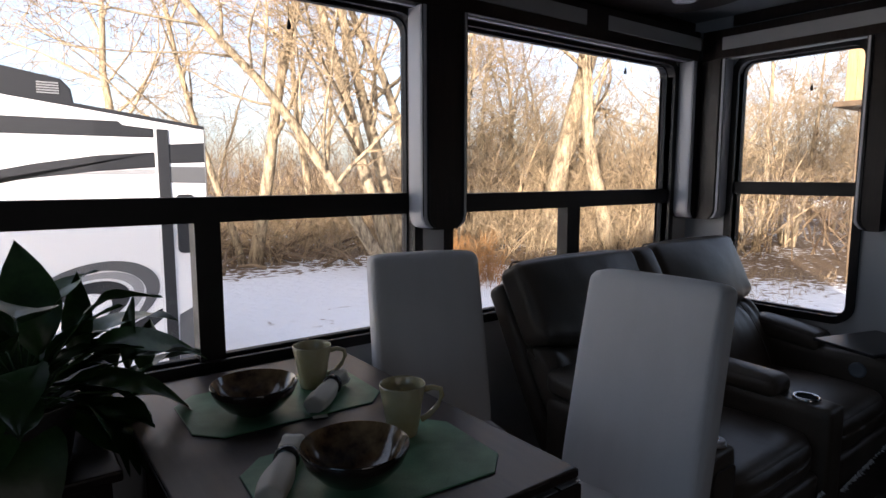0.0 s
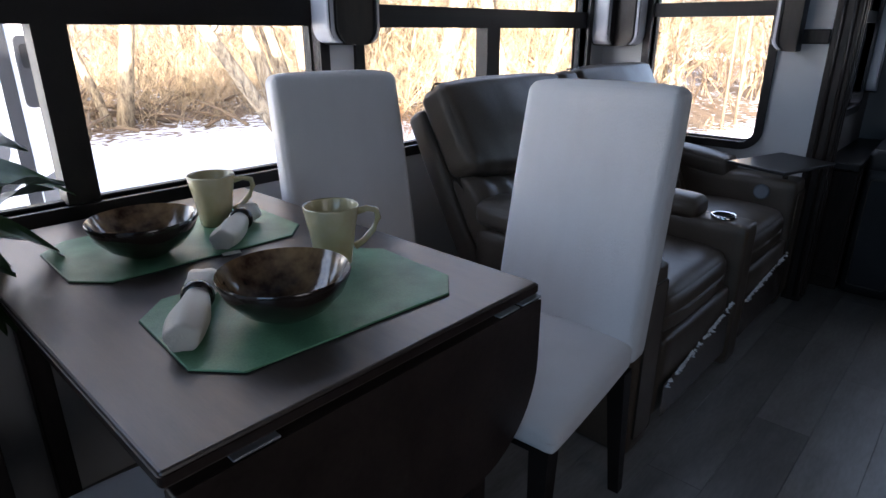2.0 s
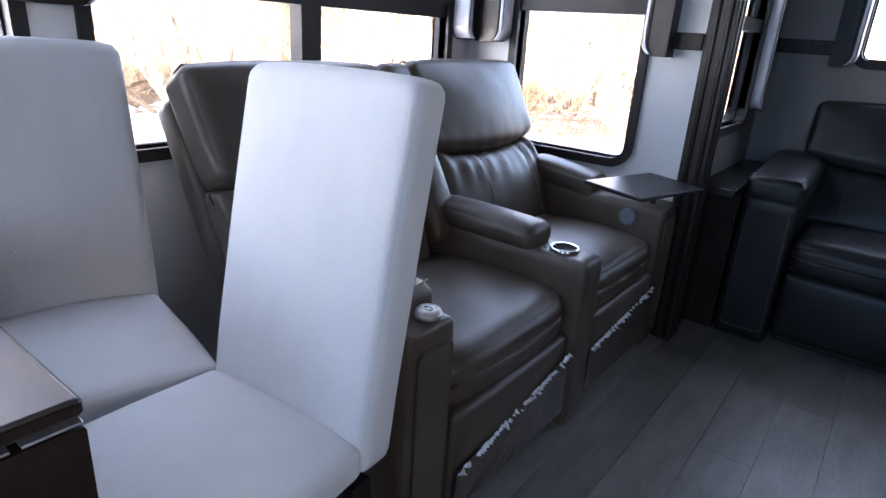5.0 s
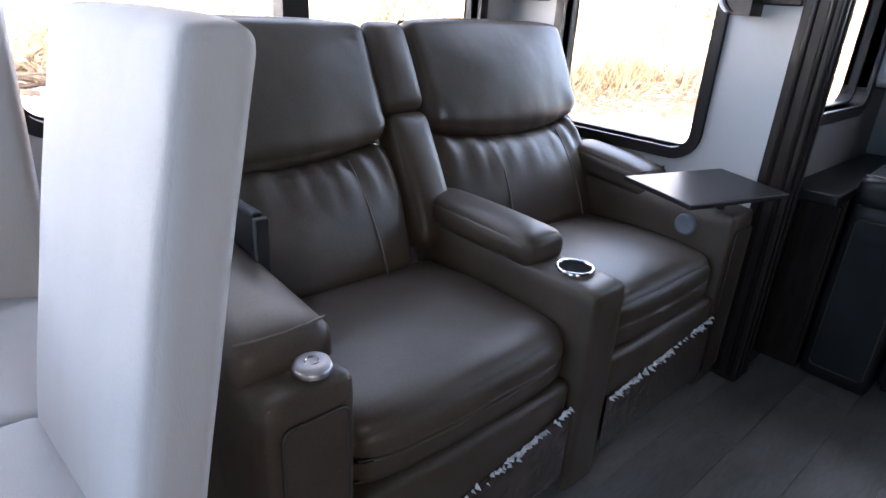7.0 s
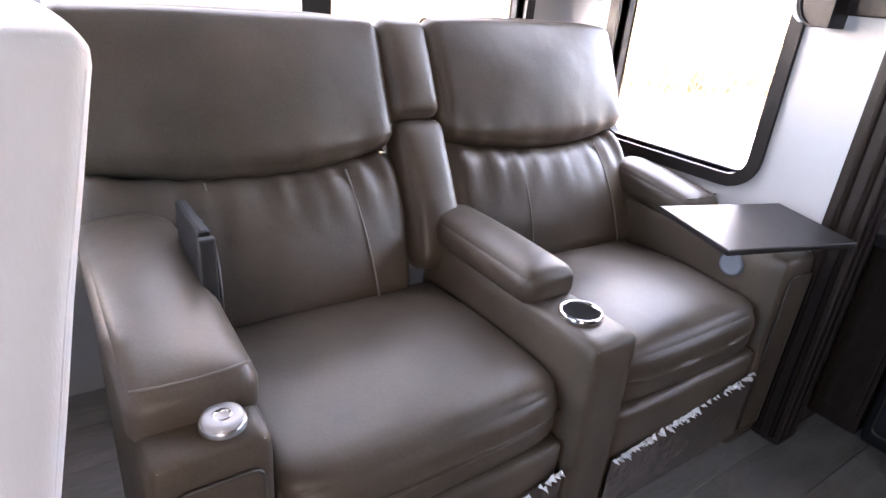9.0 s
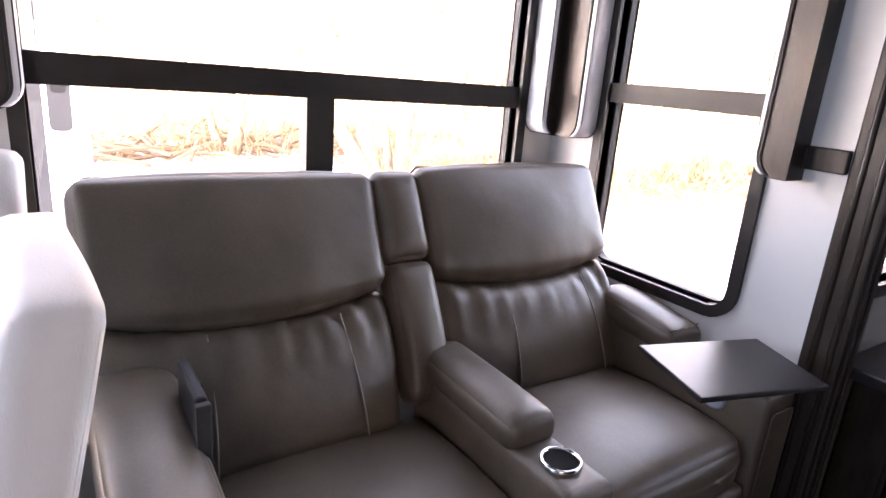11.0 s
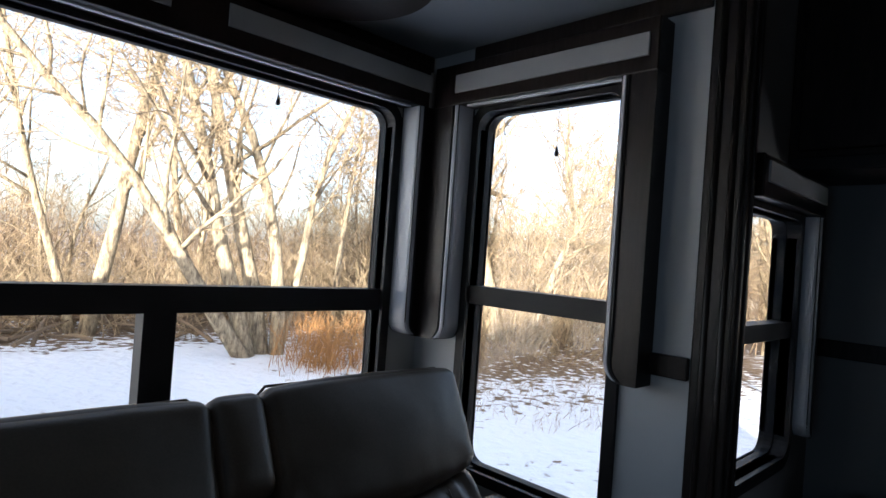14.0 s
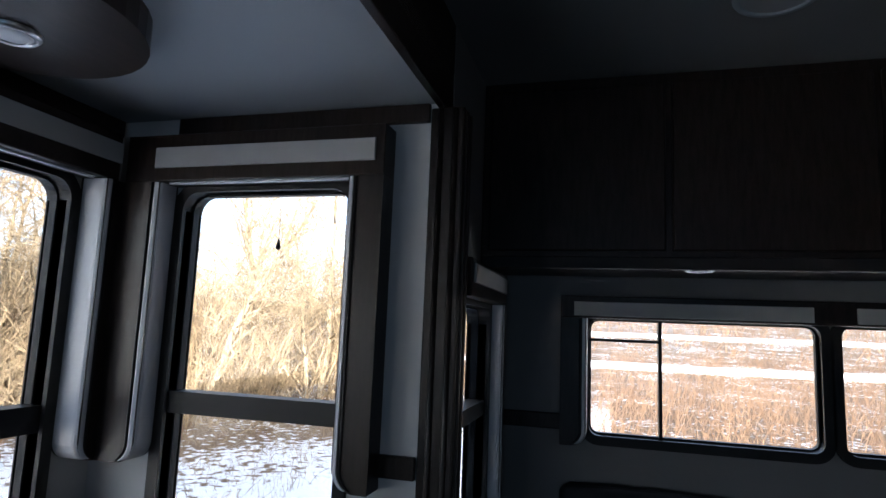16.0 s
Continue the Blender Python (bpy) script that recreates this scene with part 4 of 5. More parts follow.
def napkin(x, y, turn, along=0.0, z=0.758):
    """A rolled napkin held by a dark ring; one end flares."""
    n = thing("napkin_roll", "ivory linen napkin rolled through a dark ring", "napkin", "napkins", pose(x, y, z, 0, 0, turn))
    bm = bmesh.new()
    rows = []
    for i in range(15):
        t = i / 14
        s = t - 0.70
        r = 0.0165 + 0.012 * math.sin(math.pi * min(1, abs(s) * 1.25)) ** 0.8 * (1 if s < 0 else 1.1)
        flat_k = 0.80 if abs(s) > 0.1 else 0.95
        row = []
        for k in range(24):
            a = 2 * math.pi * k / 24
            rr = r * (1 + 0.10 * math.sin(5 * a + 3 * t) * min(1, abs(s) * 4))
            row.append(bm.verts.new((t * 0.21 - 0.105, rr * math.cos(a), max(0.0, 0.018 + rr * math.sin(a) * flat_k))))
        rows.append(row)
    for u, v in zip(rows, rows[1:]):
        for k in range(24):
            bm.faces.new((u[k], u[(k + 1) % 24], v[(k + 1) % 24], v[k]))
    for end in (rows[0], rows[-1]):
        mid = bm.verts.new(sum((v.co for v in end), Vector()) / 24 + Vector((0.02 if end is rows[0] else -0.02, 0, 0)))
        for k in range(24):
            bm.faces.new((end[k], end[(k + 1) % 24], mid))
    part("linen", bm, NAPKIN, n, smooth=True)
    part("napkin_ring", lathe([(0.019, -0.011), (0.024, -0.010), (0.026, 0), (0.024, 0.010), (0.019, 0.011)], 28, pose(0.042, 0, 0.019, 0, 90, 0)), BOWL, n, "dark turned ring", True)


napkin(0.608, 1.276, 56)
napkin(0.857, 1.600, 46)

# ---- plant on a dark stand beside the table ----
stand = thing("plant_stand", "dark wood stand between table and front wall", "plant stand")
part("top", box(0.06, 0.40, 1.66, 2.0, 0.655, 0.68, 0.005), ESPRESSO, stand)
part("body", box(0.08, 0.38, 1.68, 1.99, 0.0, 0.655, 0.004), ESPRESSO, stand)
plant = thing("potted_plant", "leafy green plant with broad glossy leaves in a dark pot", "plant")
part("pot", lathe([(0, 0.0), (0.07, 0.0), (0.075, 0.01), (0.10, 0.14), (0.105, 0.15), (0.095, 0.15), (0.09, 0.135), (0, 0.13)], 32, pose(0.24, 1.78, 0.681)), POT, plant, smooth=True)
part("soil", lathe([(0, 0.135), (0.092, 0.132)], 24, pose(0.24, 1.78, 0.681)), SOIL, plant)


def leaf_mesh(length, width, droop, twist, seed):
    rnd = random.Random(seed)
    bm = bmesh.new()
    rows = []
    for i in range(9):
        t = i / 8
        w = width * (math.sin(math.pi * min(1, t * 1.02 + 0.02)) ** 0.75) * (1 - 0.25 * t) + 0.0006
        row = []
        for k in (-1, -0.5, 0, 0.5, 1):
            x = k * w
            zz = -droop * t * t * length + abs(k) * 0.22 * w + 0.006 * math.sin(9 * t + 3 * k + seed)
            a = twist * t
            row.append(bm.verts.new((x * math.cos(a), t * length * (1 - 0.25 * droop * t), zz + x * math.sin(a))))
        rows.append(row)
    for u, v in zip(rows, rows[1:]):
        for k in range(4):
            bm.faces.new((u[k], u[k + 1], v[k + 1], v[k]))
    return bm


rnd = random.Random(11)
for i in range(78):
    az = rnd.uniform(0, 360)
    el = rnd.uniform(-25, 70)
    ln, wd = rnd.uniform(0.15, 0.25), rnd.uniform(0.046, 0.074)
    stem = rnd.uniform(0.04, 0.24)
    root = Vector((0.24, 1.78, 0.80))
    d = Vector((math.cos(radians(az)) * math.cos(radians(el)), math.sin(radians(az)) * math.cos(radians(el)) * 0.75, math.sin(radians(el))))
    tip = root + d * stem + Vector((0, 0, 0.03))
    tip.y = min(tip.y, 1.86)
    tube_part("stem", [root, root + d * stem * 0.5 + Vector((0, 0, 0.04)), tip], 0.0028, LEAF, plant, 5)
    lf = part("leaf", leaf_mesh(ln * (0.5 if d.y > 0.3 else 1.0), wd, rnd.uniform(0.25, 0.95), rnd.uniform(-0.6, 0.6), i), LEAF, plant, smooth=True)
    lf.matrix_basis = Matrix.Translation(tip) @ pose(0, 0, 0, el * 0.8, rnd.uniform(-20, 20), az - 90)
# three tall leaves that stand up against the window
for x, z, ln, wd, tilt, turn in ((0.27, 0.93, 0.28, 0.062, 82, 10), (0.20, 0.90, 0.26, 0.060, 80, 30), (0.345, 0.90, 0.22, 0.036, 84, -10), (0.44, 0.86, 0.19, 0.022, 86, -25), (0.475, 0.85, 0.16, 0.034, 62, -20), (0.42, 0.83, 0.20, 0.05, 30, -70)):
    tube_part("stem", [(0.24, 1.78, 0.80), (0.5 * (0.24 + x), 1.82, 0.5 * (0.82 + z) + 0.02), (x, 1.79, z)], 0.0028, LEAF, plant, 5)
    lf = part("leaf", leaf_mesh(ln, wd, 0.35, 0.5, int(x * 100)), LEAF, plant, smooth=True)
    lf.matrix_basis = Matrix.Translation((x, 1.79, z)) @ pose(0, 0, 0, tilt, 0, turn)


# ---- outdoors ----
def ground_h(x, y):
    """Height of the ground: nearly flat by the coach, a long low rise beyond the field."""
    rise = 9.0 * max(0.0, min(1.0, (x - 35) / 130)) * max(0.0, min(1.0, (45 - y) / 30))
    return GROUND_Z + rise + 0.05 * noise.noise(Vector((x * 0.35, y * 0.35, 0))) + 0.10 * noise.noise(Vector((x * 0.09, y * 0.09, 4)))


def ground():
    n = 90
    xs = [math.copysign(abs(u) ** 2.6 * 900, u) for u in (2 * i / n - 1 for i in range(n + 1))]
    verts, faces = [], []
    for b in xs:
        for a in xs:
            x, y = a + 8, b + 8
            verts.append((x, y, ground_h(x, y)))
    for j in range(n):
        for i in range(n):
            k = j * (n + 1) + i
            faces.append((k, k + 1, k + n + 2, k + n + 1))
    return tagged(mesh_part("ground", verts, faces, GROUND, smooth=True), "snow-dusted ground with leaf litter and stubble", "ground", kind="structure")


ground()
# the coach's own unseen outer shell, made long and tall to shade snow and trailer
shell = thing("coach_shell", "unseen white outer shell of the parked coach, sized for its shade", "trailer")
part("roof", box(-8.6, REAR_X + 0.12, BACK_Y - 0.12, MOUTH_Y - 0.03, MAIN_TOP + 0.07, MAIN_TOP + 0.64, 0.06), GELCOAT, shell)
part("slide_roof", box(FRONT_X - 0.1, END_X + 0.1, MOUTH_Y - 0.02, WALL_Y + 0.10, SLIDE_TOP + 0.055, SLIDE_TOP + 0.12, 0.01), GELCOAT, shell)
part("underbelly", box(-8.6, REAR_X + 0.1, BACK_Y - 0.1, SIDE_Y + 0.08, -0.45, -0.055, 0.02), VINYL_BLACK, shell)
part("skirt", box(-8.6, FRONT_X - 0.08, BACK_Y - 0.1, SIDE_Y + 0.08, -0.05, MAIN_TOP + 0.06, 0.02), GELCOAT, shell)
for x in (-0.6, 0.35):
    for y in (BACK_Y + 0.1, SIDE_Y - 0.1):
        part("wheel", lathe([(0.16, -0.1), (0.36, -0.1), (0.38, -0.06), (0.38, 0.06), (0.36, 0.1), (0.16, 0.1)], 28, pose(x, y, GROUND_Z + 0.38, 90, 0, 0)), RUBBER, shell)


def trailer():
    t = thing("neighbour_trailer", "white travel trailer with charcoal swoosh decals parked alongside", "trailer")
    Y0, Y1, X1, X0 = 6.75, 9.2, 2.0, -6.5
    slope = -0.139

    def roof(x):
        return 1.82 + slope * (x - X1)

    lp = [(X0, -0.62), (X1 - 0.04, -0.62), (X1, -0.58), (X1, roof(X1) - 0.03), (X1 - 0.03, roof(X1)), (-2.0, roof(-2.0)), (X0, roof(-2.0))]
    part("body", slab(lp, -(Y1 - Y0), 0.0, on_y(Y0)), GELCOAT, t)
    part("roof_trim", slab([(X1 + 0.004, roof(X1) - 0.035), (X1 + 0.004, roof(X1)), (-2.0, roof(-2.0) + 0.004), (-2.0, roof(-2.0) - 0.03)], 0, 0.016, on_y(Y0)), VINYL_BLACK, t)
    part("corner_trim", box(X1 - 0.002, X1 + 0.012, Y0 - 0.012, Y0 + 0.05, -0.58, roof(X1) - 0.04, 0.003), VINYL_GREY, t)

    def decal(name, loop, mat, d=0.006):
        part(name, slab(loop, 0.0, d, on_y(Y0)), mat, t)

    decal("decal", [(X0, 1.66), (1.535, 1.69), (1.535, 1.775), (1.26, 1.80), (1.22, 1.835), (X0, 1.85)], VINYL_BLACK)
    n = 16
    up = [(X0 + (1.535 - X0) * i / n, 1.55 - 0.175 * max(0.0, (1.535 - (X0 + (1.535 - X0) * i / n)) / 1.25) ** 1.6) for i in range(n + 1)]
    up = [(a, b) for a, b in up if b > 0.8]
    dn = [(a, 1.40 - 0.135 * max(0.0, (1.535 - a) / 1.25) ** 1.35) for a, b in up]
    decal("decal", dn + up[::-1], VINYL_BLACK)
    decal("decal", [(0.75, 1.325), (1.535, 1.335), (1.535, 1.385), (1.2, 1.37)], VINYL_SILVER)
    part("pillar", box(1.552, 1.66, Y0 - 0.014, Y0, -0.60, 1.775, 0.004), VINYL_BLACK, t)
    part("pillar_trim", box(1.528, 1.551, Y0 - 0.010, Y0, -0.60, 1.775, 0.003), GELCOAT, t)
    decal("decal", [(1.661, 1.44), (X1, 1.455), (X1, 1.655), (1.661, 1.63)], VINYL_BLACK)
    decal("decal", [(1.661, 1.25), (X1, 1.24), (X1, 1.41), (1.661, 1.41)], VINYL_GREY)
    # tail lamp cluster
    lamp = part("tail_lamp", slab(rounded_loop(1.70, 1.875, 0.53, 1.13, 0.05), 0, 0.03, on_y(Y0), 0.006), VINYL_BLACK, t)
    part("lamp_lens", slab(rounded_loop(1.73, 1.845, 0.86, 1.06, 0.03), 0.03, 0.036, on_y(Y0), 0.002), BLACK_PLASTIC, lamp)
    decal("decal", [(1.665, -0.60), (X1 - 0.01, -0.60), (X1 - 0.01, 0.04), (1.68, -0.11)], VINYL_GREY)
    decal("plate", [(1.83, -0.60), (1.90, -0.60), (1.90, -0.52), (1.83, -0.52)], GELCOAT, 0.01)

    def swoosh(rx, rz, w, mat, cx, cz, tilt, a0, a1, d):
        outer, inner = [], []
        for i in range(25):
            a = radians(a0 + (a1 - a0) * i / 24)
            k = math.sin(math.pi * i / 24) ** 0.6
            for lst, s in ((outer, 1.0), (inner, 1.0 - w * k - 0.004)):
                u, v = rx * s * math.cos(a), rz * s * math.sin(a)
                lst.append((cx + u * math.cos(tilt) - v * math.sin(tilt), cz + u * math.sin(tilt) + v * math.cos(tilt)))
        bm = bmesh.new()
        for dd in (0.0, d):
            A = [bm.verts.new(on_y(Y0)(*p, dd)) for p in outer]
            B = [bm.verts.new(on_y(Y0)(*p, dd)) for p in inner]
            for i in range(24):
                bm.faces.new((A[i], A[i + 1], B[i + 1], B[i]))
        part("decal", bm, mat, t)

    swoosh(0.62, 0.36, 0.24, VINYL_GREY, 0.90, 0.12, 0.25, -75, 150, 0.006)
    swoosh(0.47, 0.26, 0.22, VINYL_SILVER, 0.90, 0.12, 0.25, -70, 150, 0.007)
    swoosh(0.36, 0.20, 0.55, VINYL_BLACK, 0.88, 0.10, 0.25, -80, 160, 0.008)
    decal("decal", [(X0, -0.60), (0.9, -0.60), (1.52, -0.12), (1.52, -0.02), (1.1, -0.20), (0.4, -0.42), (X0, -0.45)], VINYL_BLACK)
    ac = part("roof_unit", slab([(-0.55, 2.02), (0.92, 2.02), (0.90, 2.16), (0.82, 2.25), (0.3, 2.34), (-0.4, 2.38), (-0.55, 2.2)], -0.75, 0.0, on_y(7.2), 0.02), VINYL_BLACK, t, "black rooftop air conditioner")
    for k in range(5):
        part("slot", box(0.62, 0.80, 7.185, 7.202, 2.10 + k * 0.024, 2.112 + k * 0.024, 0.002), VINYL_SILVER, ac)
    for x in (-3.3, -2.3):
        w = part("wheel", lathe([(0.14, -0.11), (0.33, -0.11), (0.36, -0.06), (0.36, 0.06), (0.33, 0.11), (0.14, 0.11)], 28, pose(x, Y0 + 0.2, GROUND_Z + 0.36, 90, 0, 0)), RUBBER, t)
        part("rim", lathe([(0, 0.06), (0.12, 0.07), (0.20, 0.10), (0.21, 0.115)], 24, pose(x, Y0 + 0.2, GROUND_Z + 0.36, 90, 0, 0)), BRUSHED, w)
    part("stabiliser", box(1.5, 1.56, Y0 + 0.15, Y0 + 0.21, GROUND_Z - 0.05, -0.61, 0.004), VINYL_BLACK, t)


trailer()


def grow(store_wood, store_twig, base, direction, length, radius, rnd, level, maxlevel, kids, curve=0.12, sag=0.0, sides=(9, 6, 4, 3, 3)):
    """A branch with smaller ones along it; big ones go to store_wood, fine ones to store_twig."""
    steps = (9, 6, 4, 3, 2)[level]
    pts, rad = [Vector(base)], [radius]
    d = Vector(direction).normalized()
    p = Vector(base)
    for i in range(steps):
        d = (d + Vector((rnd.gauss(0, curve), rnd.gauss(0, curve), rnd.gauss(0, curve * 0.6) + (0.05 if level else 0.02) - sag))).normalized()
        p = p + d * (length / steps)
        pts.append(p.copy())
        rad.append(radius * (1 - 0.82 * ((i + 1) / steps) ** (0.9 if level else 0.75)))
    tube(pts, rad, sides[level], store_wood if level < 2 else store_twig)
    if level >= maxlevel:
        return
    for k in range(kids[level]):
        t = (0.25 if level == 0 else 0.15) + (0.75 if level == 0 else 0.8) * (k + rnd.random()) / kids[level]
        f = min(t * steps, steps - 0.01)
        i = int(f)
        q = pts[i].lerp(pts[i + 1], f - i)
        ax = (pts[i + 1] - pts[i]).normalized()
        side = ax.cross(Vector((rnd.gauss(0, 1), rnd.gauss(0, 1), rnd.gauss(0, 1))))
        if side.length < 1e-3:
            continue
        ang = radians(rnd.uniform(28, 62) if level == 0 else rnd.uniform(32, 80))
        nd = ax * math.cos(ang) + side.normalized() * math.sin(ang)
        r = radius * (1 - 0.75 * t)
        grow(store_wood, store_twig, q, nd, length * (rnd.uniform(0.30, 0.52) if level == 0 else rnd.uniform(0.34, 0.62)) * (1.15 - 0.55 * t), max(r * rnd.uniform(0.26, 0.46), 0.0075), rnd, level + 1, maxlevel, kids, curve * 1.75, sag, sides)


def tree(x, y, height, radius, seed, stems, label, kids=(15, 8, 7, 3), maxlevel=3):
    """stems: (lean x, lean y, share of height, share of radius, offset x, offset y)."""
    t = thing("tree", label, "tree", "bare trees", Matrix.Translation((x, y, GROUND_Z - 0.12)))
    rnd = random.Random(seed)
    wood, twig = ([], []), ([], [])
    for lx, ly, sh, sr, ox, oy in stems:
        grow(wood, twig, (ox, oy, 0), (lx, ly, 1.0), height * sh, radius * sr, rnd, 0, maxlevel, kids, 0.085)
    mesh_part("trunk", *wood, BARK, t, smooth=True)
    mesh_part("crown", *twig, TWIG, t, "leafless crown of fine tan twigs")
    return t


# clump with one stem leaning far over towards the trailer
tree(7.9, 11.8, 11.5, 0.20, 21, [(-0.28, 0.02, 1.0, 0.95, -0.35, 0.0), (-0.06, 0.05, 1.05, 1.0, 0.05, 0.2), (0.02, -0.02, 0.95, 0.85, 0.30, 0.0), (0.09, 0.1, 0.9, 0.6, 0.45, 0.25)], "clump of bare trees with pale sunlit bark", kids=(16, 9, 8, 3))
tree(7.6, 11.7, 9.5, 0.18, 22, [(-0.98, 0.10, 1.0, 1.0, -0.1, 0.0)], "bare tree leaning far over beside the clump", kids=(18, 10, 8, 3))
tree(5.45, 15.3, 12, 0.20, 23, [(-0.03, 0.0, 1.0, 1.0, 0, 0), (-0.25, 0.05, 0.8, 0.6, -0.2, 0.1)], "bare double-stemmed tree behind the trailer", kids=(18, 9, 8, 3))
tree(14.9, 13.9, 17, 0.40, 24, [(0.0, 0.02, 1.0, 1.0, 0, 0)], "old bare tree with a thick rough trunk", kids=(14, 8, 7, 2))
tree(15.4, 11.9, 12, 0.27, 25, [(0.03, -0.02, 1.0, 1.0, 0, 0), (0.22, -0.22, 0.6, 0.6, 0.5, -0.7)], "bare forked tree with a low side limb", kids=(15, 8, 7, 2))
tree(10.6, 13.4, 9.5, 0.10, 26, [(0.02, 0.0, 1.0, 1.0, 0, 0)], "slender bare sapling in the snow", kids=(16, 8, 8, 2))
wood = [tree(3.0, 19.0, 12, 0.17, 27, [(0.1, 0.0, 1.0, 1.0, 0, 0)], "bare tree in the wood's edge", kids=(18, 9, 8, 2)),
        tree(9.5, 20.5, 12, 0.18, 28, [(-0.08, 0.0, 1.0, 1.0, 0, 0), (0.12, 0, 0.8, 0.7, 0.3, 0)], "bare tree in the wood's edge", kids=(15, 8, 7, 2)),
        tree(19.0, 9.2, 8, 0.12, 29, [(0.1, -0.1, 1.0, 1.0, 0, 0), (-0.15, 0.1, 0.8, 0.8, -0.2, 0.2)], "dark crooked bare tree in the wood's edge", kids=(15, 8, 7, 2)),
        tree(20.5, 12.5, 10, 0.14, 30, [(0.0, -0.1, 1.0, 1.0, 0, 0)], "bare tree in the wood's edge", kids=(18, 9, 8, 2))]
rnd = random.Random(77)
for i in range(34):
    near = i % 4 > 0         # the wood stands thickest towards the field's corner
    a, d = radians(38 + 46 * rnd.random() if near else -14 + 50 * rnd.random()), rnd.uniform(19, 34)
    copy_thing(wood[i % 4], Matrix.Translation((2 + d * math.sin(a), 2 + d * math.cos(a), GROUND_Z - 0.2 - rnd.uniform(0, 0.6))) @ pose(0, 0, 0, 0, 0, rnd.uniform(0, 360)) @ Matrix.Scale(rnd.uniform(0.65, 0.95) if near else rnd.uniform(0.45, 0.65), 4))


def thicket(name, count, area, height, radius, seed, mat, label, twigs=5, spread=0.25):
    """Close-grown thin stems with side twigs; area(rnd) gives a place."""
    rnd = random.Random(seed)
    store = ([], [])
    for _ in range(count):
        x, y = area(rnd)
        h = height * rnd.uniform(0.45, 1.0)
        r = radius * rnd.uniform(0.5, 1.0)
        lean = Vector((rnd.gauss(0, spread), rnd.gauss(0, spread), 1)).normalized()
        pts = [Vector((x, y, ground_h(x, y) - 0.05))]
        d = lean
        for k in range(3):
            d = (d + Vector((rnd.gauss(0, 0.12 + spread * 0.35), rnd.gauss(0, 0.12 + spread * 0.35), 0.03))).normalized()
            pts.append(pts[-1] + d * h / 3)
        tube(pts, [r, r * 0.8, r * 0.5, r * 0.15], 3, store)
        for _k in range(twigs):
            f = rnd.uniform(0.15, 0.95) * 3
            i = min(int(f), 2)
            q = pts[i].lerp(pts[i + 1], f - i)
            e = (d + Vector((rnd.gauss(0, 0.9), rnd.gauss(0, 0.9), rnd.uniform(-0.35, 0.4)))).normalized()
            ln = h * rnd.uniform(0.12, 0.34)
            mid = q + e * ln * 0.5
            tube([q, mid, mid + (e + Vector((rnd.gauss(0, 0.3), rnd.gauss(0, 0.3), 0.2))) * ln * 0.5], [r * 0.4, r * 0.3, r * 0.1], 3, store)
    return tagged(mesh_part(name, *store, mat), label, "undergrowth", kind="stuff")


def wood_edge(lo, hi, a0=-18, a1=82):
    def area(rnd):
        a = radians(rnd.uniform(a0, a1))
        d = lo + (hi - lo) * rnd.random() ** 0.8
        return 2.0 + d * math.sin(a), 2.0 + d * math.cos(a)
    return area


thicket("wood_saplings", 520, wood_edge(16.5, 30), 4.6, 0.034, 41, TWIG_DARK, "dense bare saplings of the wood's edge", 18, 0.34)
thicket("wood_corner_saplings", 420, wood_edge(16.0, 26, 34, 70), 6.6, 0.030, 48, TWIG, "tall tangled tan saplings in the wood's corner", 20, 0.30)
thicket("wood_brush", 2700, wood_edge(13.0, 24, -18, 64), 2.9, 0.016, 42, TWIG, "tan leafless brush under the trees", 8, 0.55)
thicket("wood_far", 700, wood_edge(30, 60), 6.5, 0.06, 43, TWIG_DARK, "far bare trees of the wood", 12, 0.1)


def clump(cx, cy, sx, sy):
    return lambda r: (r.gauss(cx, sx), r.gauss(cy, sy))


thicket("rust_reeds", 330, clump(8.45, 10.2, 0.42, 0.40), 1.2, 0.009, 44, REED, "rust-coloured dry reeds at the clump's foot", 4, 0.20)
thicket("dry_weeds", 1500, lambda r: (r.uniform(8.6, 15.5), r.uniform(5.0, 12.5)), 0.45, 0.006, 45, TWIG, "low dry weeds in the snow", 3, 0.4)
thicket("field_brush", 7500, lambda r: (11 + 38 * r.random() ** 1.3, r.uniform(-26, 1.0)), 1.35, 0.013, 46, STUBBLE, "red-brown brush of the open field", 4, 0.35)
thicket("field_far_brush", 2500, lambda r: (r.uniform(50, 110), r.uniform(-70, 25)), 1.5, 0.05, 47, STUBBLE, "red-brown brush of the far field", 3, 0.4)
# fallen branches in front of the wood
rnd = random.Random(8)
store = ([], [])
for _ in range(70):
    x, y, a = rnd.uniform(1.5, 7.5), rnd.uniform(13.2, 17.5), rnd.uniform(0, math.pi)
    ln = rnd.uniform(0.8, 3.0)
    d = Vector((math.cos(a), math.sin(a) * 0.5, rnd.uniform(0, 0.25)))
    p = Vector((x, y, GROUND_Z + rnd.uniform(0.0, 0.3)))
    tube([p, p + d * ln * 0.5 + Vector((0, 0, 0.06)), p + d * ln], [0.05, 0.04, 0.015], 5, store)
tagged(mesh_part("fallen_branches", *store, TWIG_DARK), "fallen branches lying across the snow", "branches", kind="stuff")


def lane(x0, x1, label):
    ys = [-160 + 5 * i for i in range(37)]
    verts = [(x, y, ground_h(x, y) + 0.35 + d) for y in ys for x in (x0, x1) for d in (-0.5, 0)]
    faces = [tuple(4 * i + q for q in f) for i in range(36) for f in ((1, 3, 7, 5), (0, 1, 5, 4), (2, 6, 7, 3))]
    tagged(mesh_part("road", verts, faces, GELCOAT_SNOW), label, "road", kind="structure")


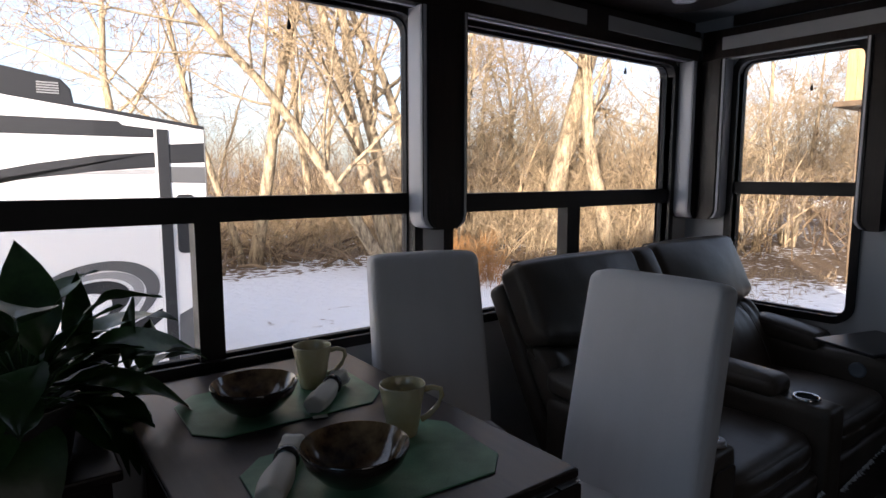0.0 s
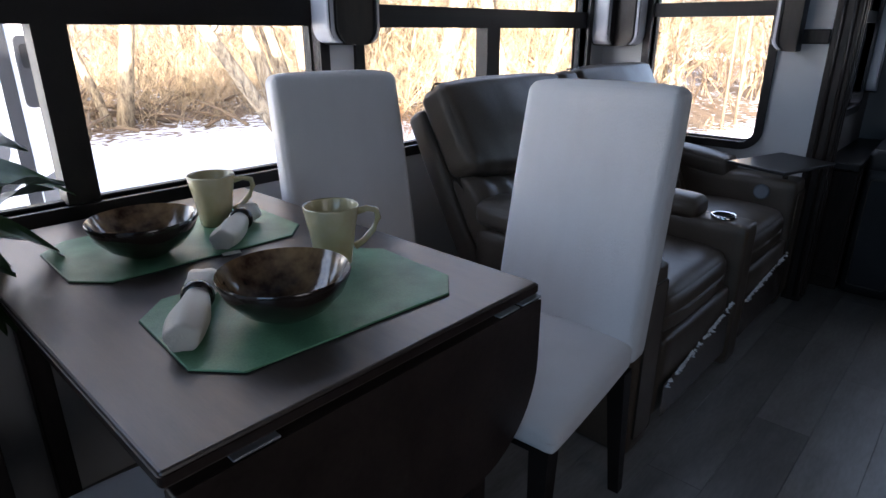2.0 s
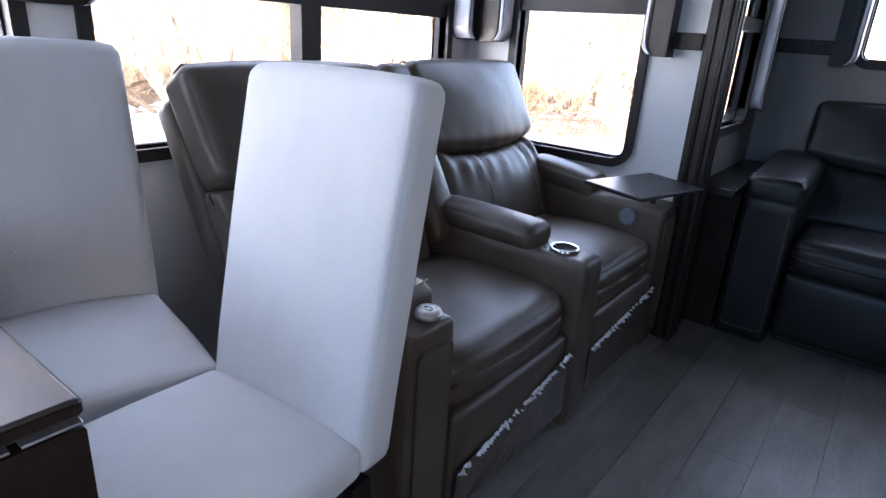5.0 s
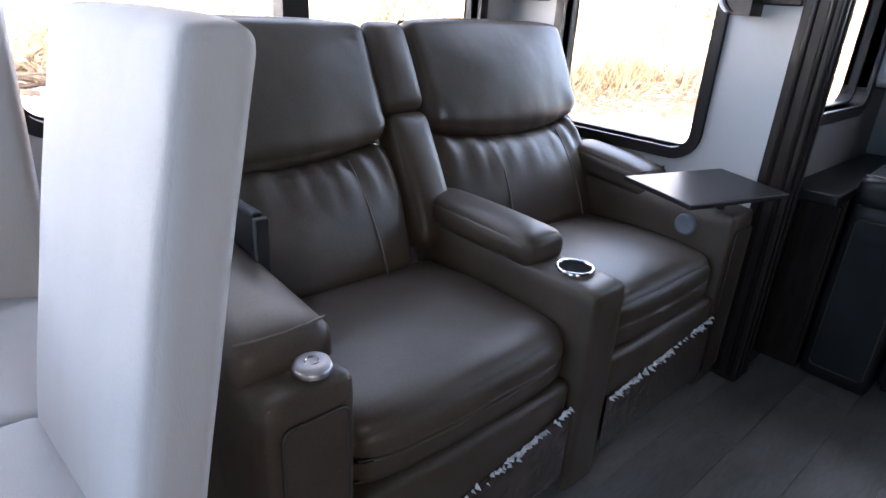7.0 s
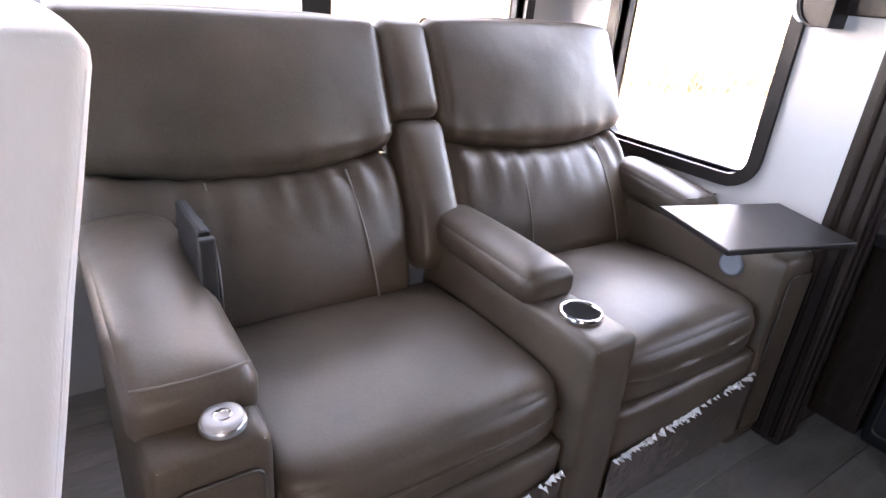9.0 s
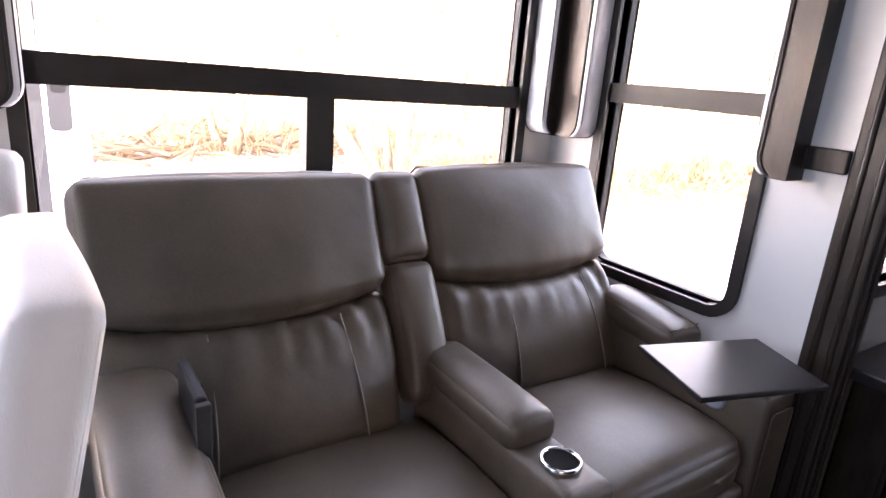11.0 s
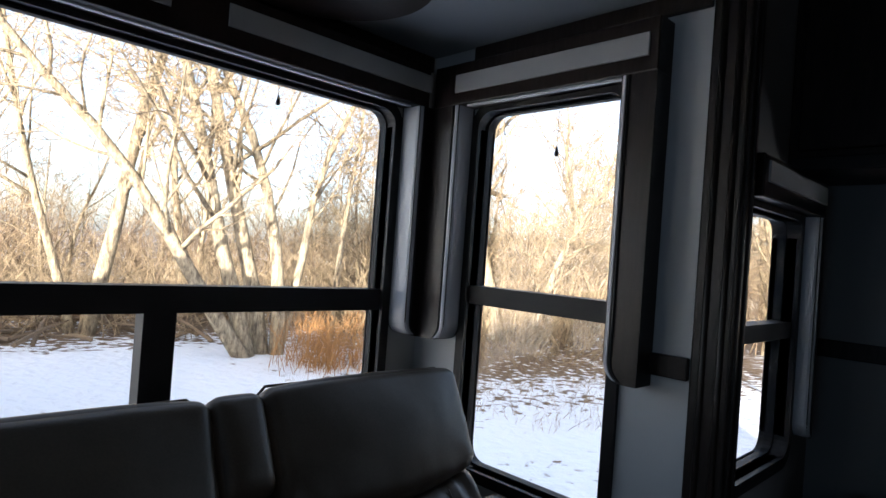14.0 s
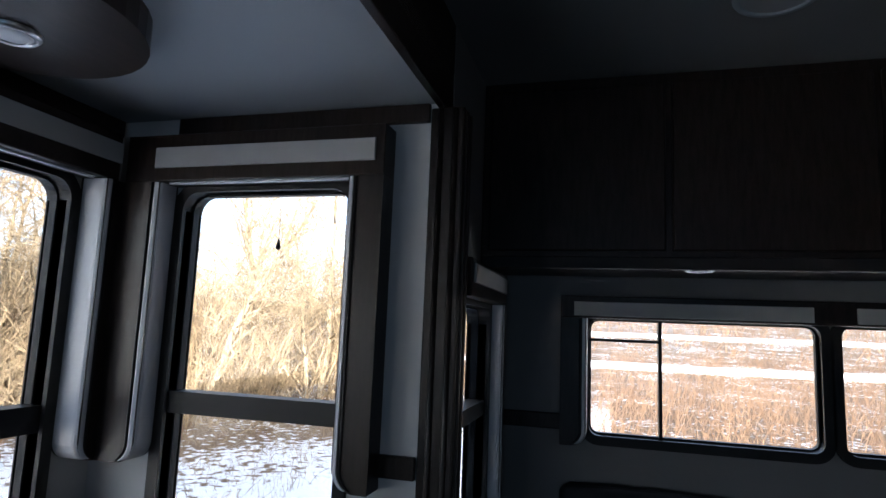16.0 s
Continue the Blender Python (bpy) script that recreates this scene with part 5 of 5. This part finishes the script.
GELCOAT_SNOW = material("packed_snow", (0.80, 0.82, 0.85), 0.8, tone=(0.66, 0.66, 0.67), scale=0.3, mix=1, grain=4, bump=0.3, dist=0.05)
lane(41, 41.9, "snow-covered farm lane across the field")
lane(68, 69.2, "snow-covered road beyond the field")

hut = thing("hunting_blind", "raised yellow-board hut among the trees", "hut")
for i in range(7):
    part("board", box(15.0 + 0.005 * (i % 2), 15.03 + 0.005 * (i % 2), 4.25 + i * 0.19, 4.435 + i * 0.19, 2.90, 4.30, 0.006), STAND_WOOD, hut)
part("floor_beam", box(14.6, 16.2, 4.1, 5.65, 2.76, 2.88, 0.02), TWIG_DARK, hut)
part("side_wall", box(15.04, 16.1, 4.25, 4.32, 2.89, 4.28, 0.006), STAND_WOOD, hut)
for x in (15.1, 16.0):
    for y in (4.3, 5.3):
        tube_part("post", [(x, y, GROUND_Z - 0.1), (x, y, 2.8)], 0.035, TWIG_DARK, hut, 8)


# ---- floor: one dark base, with planks laid on it ----
floor = tagged(part("floor", box(FRONT_X, END_X, SIDE_Y, WALL_Y, -0.05, -0.006, bm=box(FRONT_X, REAR_X, BACK_Y, SIDE_Y, -0.05, -0.006)), SUBFLOOR), "grey oak-look plank floor", "floor", kind="structure")
PW, PL = 0.155, 1.22
rnd = random.Random(5)
plank_meshes = {}


def plank(x0, x1, y0, y1):
    key = (round(x1 - x0, 3), round(y1 - y0, 3))
    if key not in plank_meshes:
        ob = part("plank", box(0, x1 - x0 - 0.0009, 0, y1 - y0 - 0.0009, -0.006, 0.0, 0.0007, 1), PLANK, floor)
        plank_meshes[key] = ob.data
    else:
        ob = new("plank", plank_meshes[key])
        ob.parent = floor
    ob.matrix_basis = Matrix.Translation((x0, y0, 0))


row = 0
y = 0.815 - 15 * PW
while y < WALL_Y - 1e-3:
    lo, hi = max(y, BACK_Y), min(y + PW, WALL_Y)
    if hi - lo > 0.02:
        x = FRONT_X - PL * ((row * 0.37) % 1.0)
        end = END_X if hi > SIDE_Y + 0.02 else REAR_X
        while x < end - 1e-3:
            a, b = max(x, FRONT_X), min(x + PL, end)
            if b - a > 0.02:
                plank(a, b, lo, hi)
            x += PL
    y += PW
    row += 1
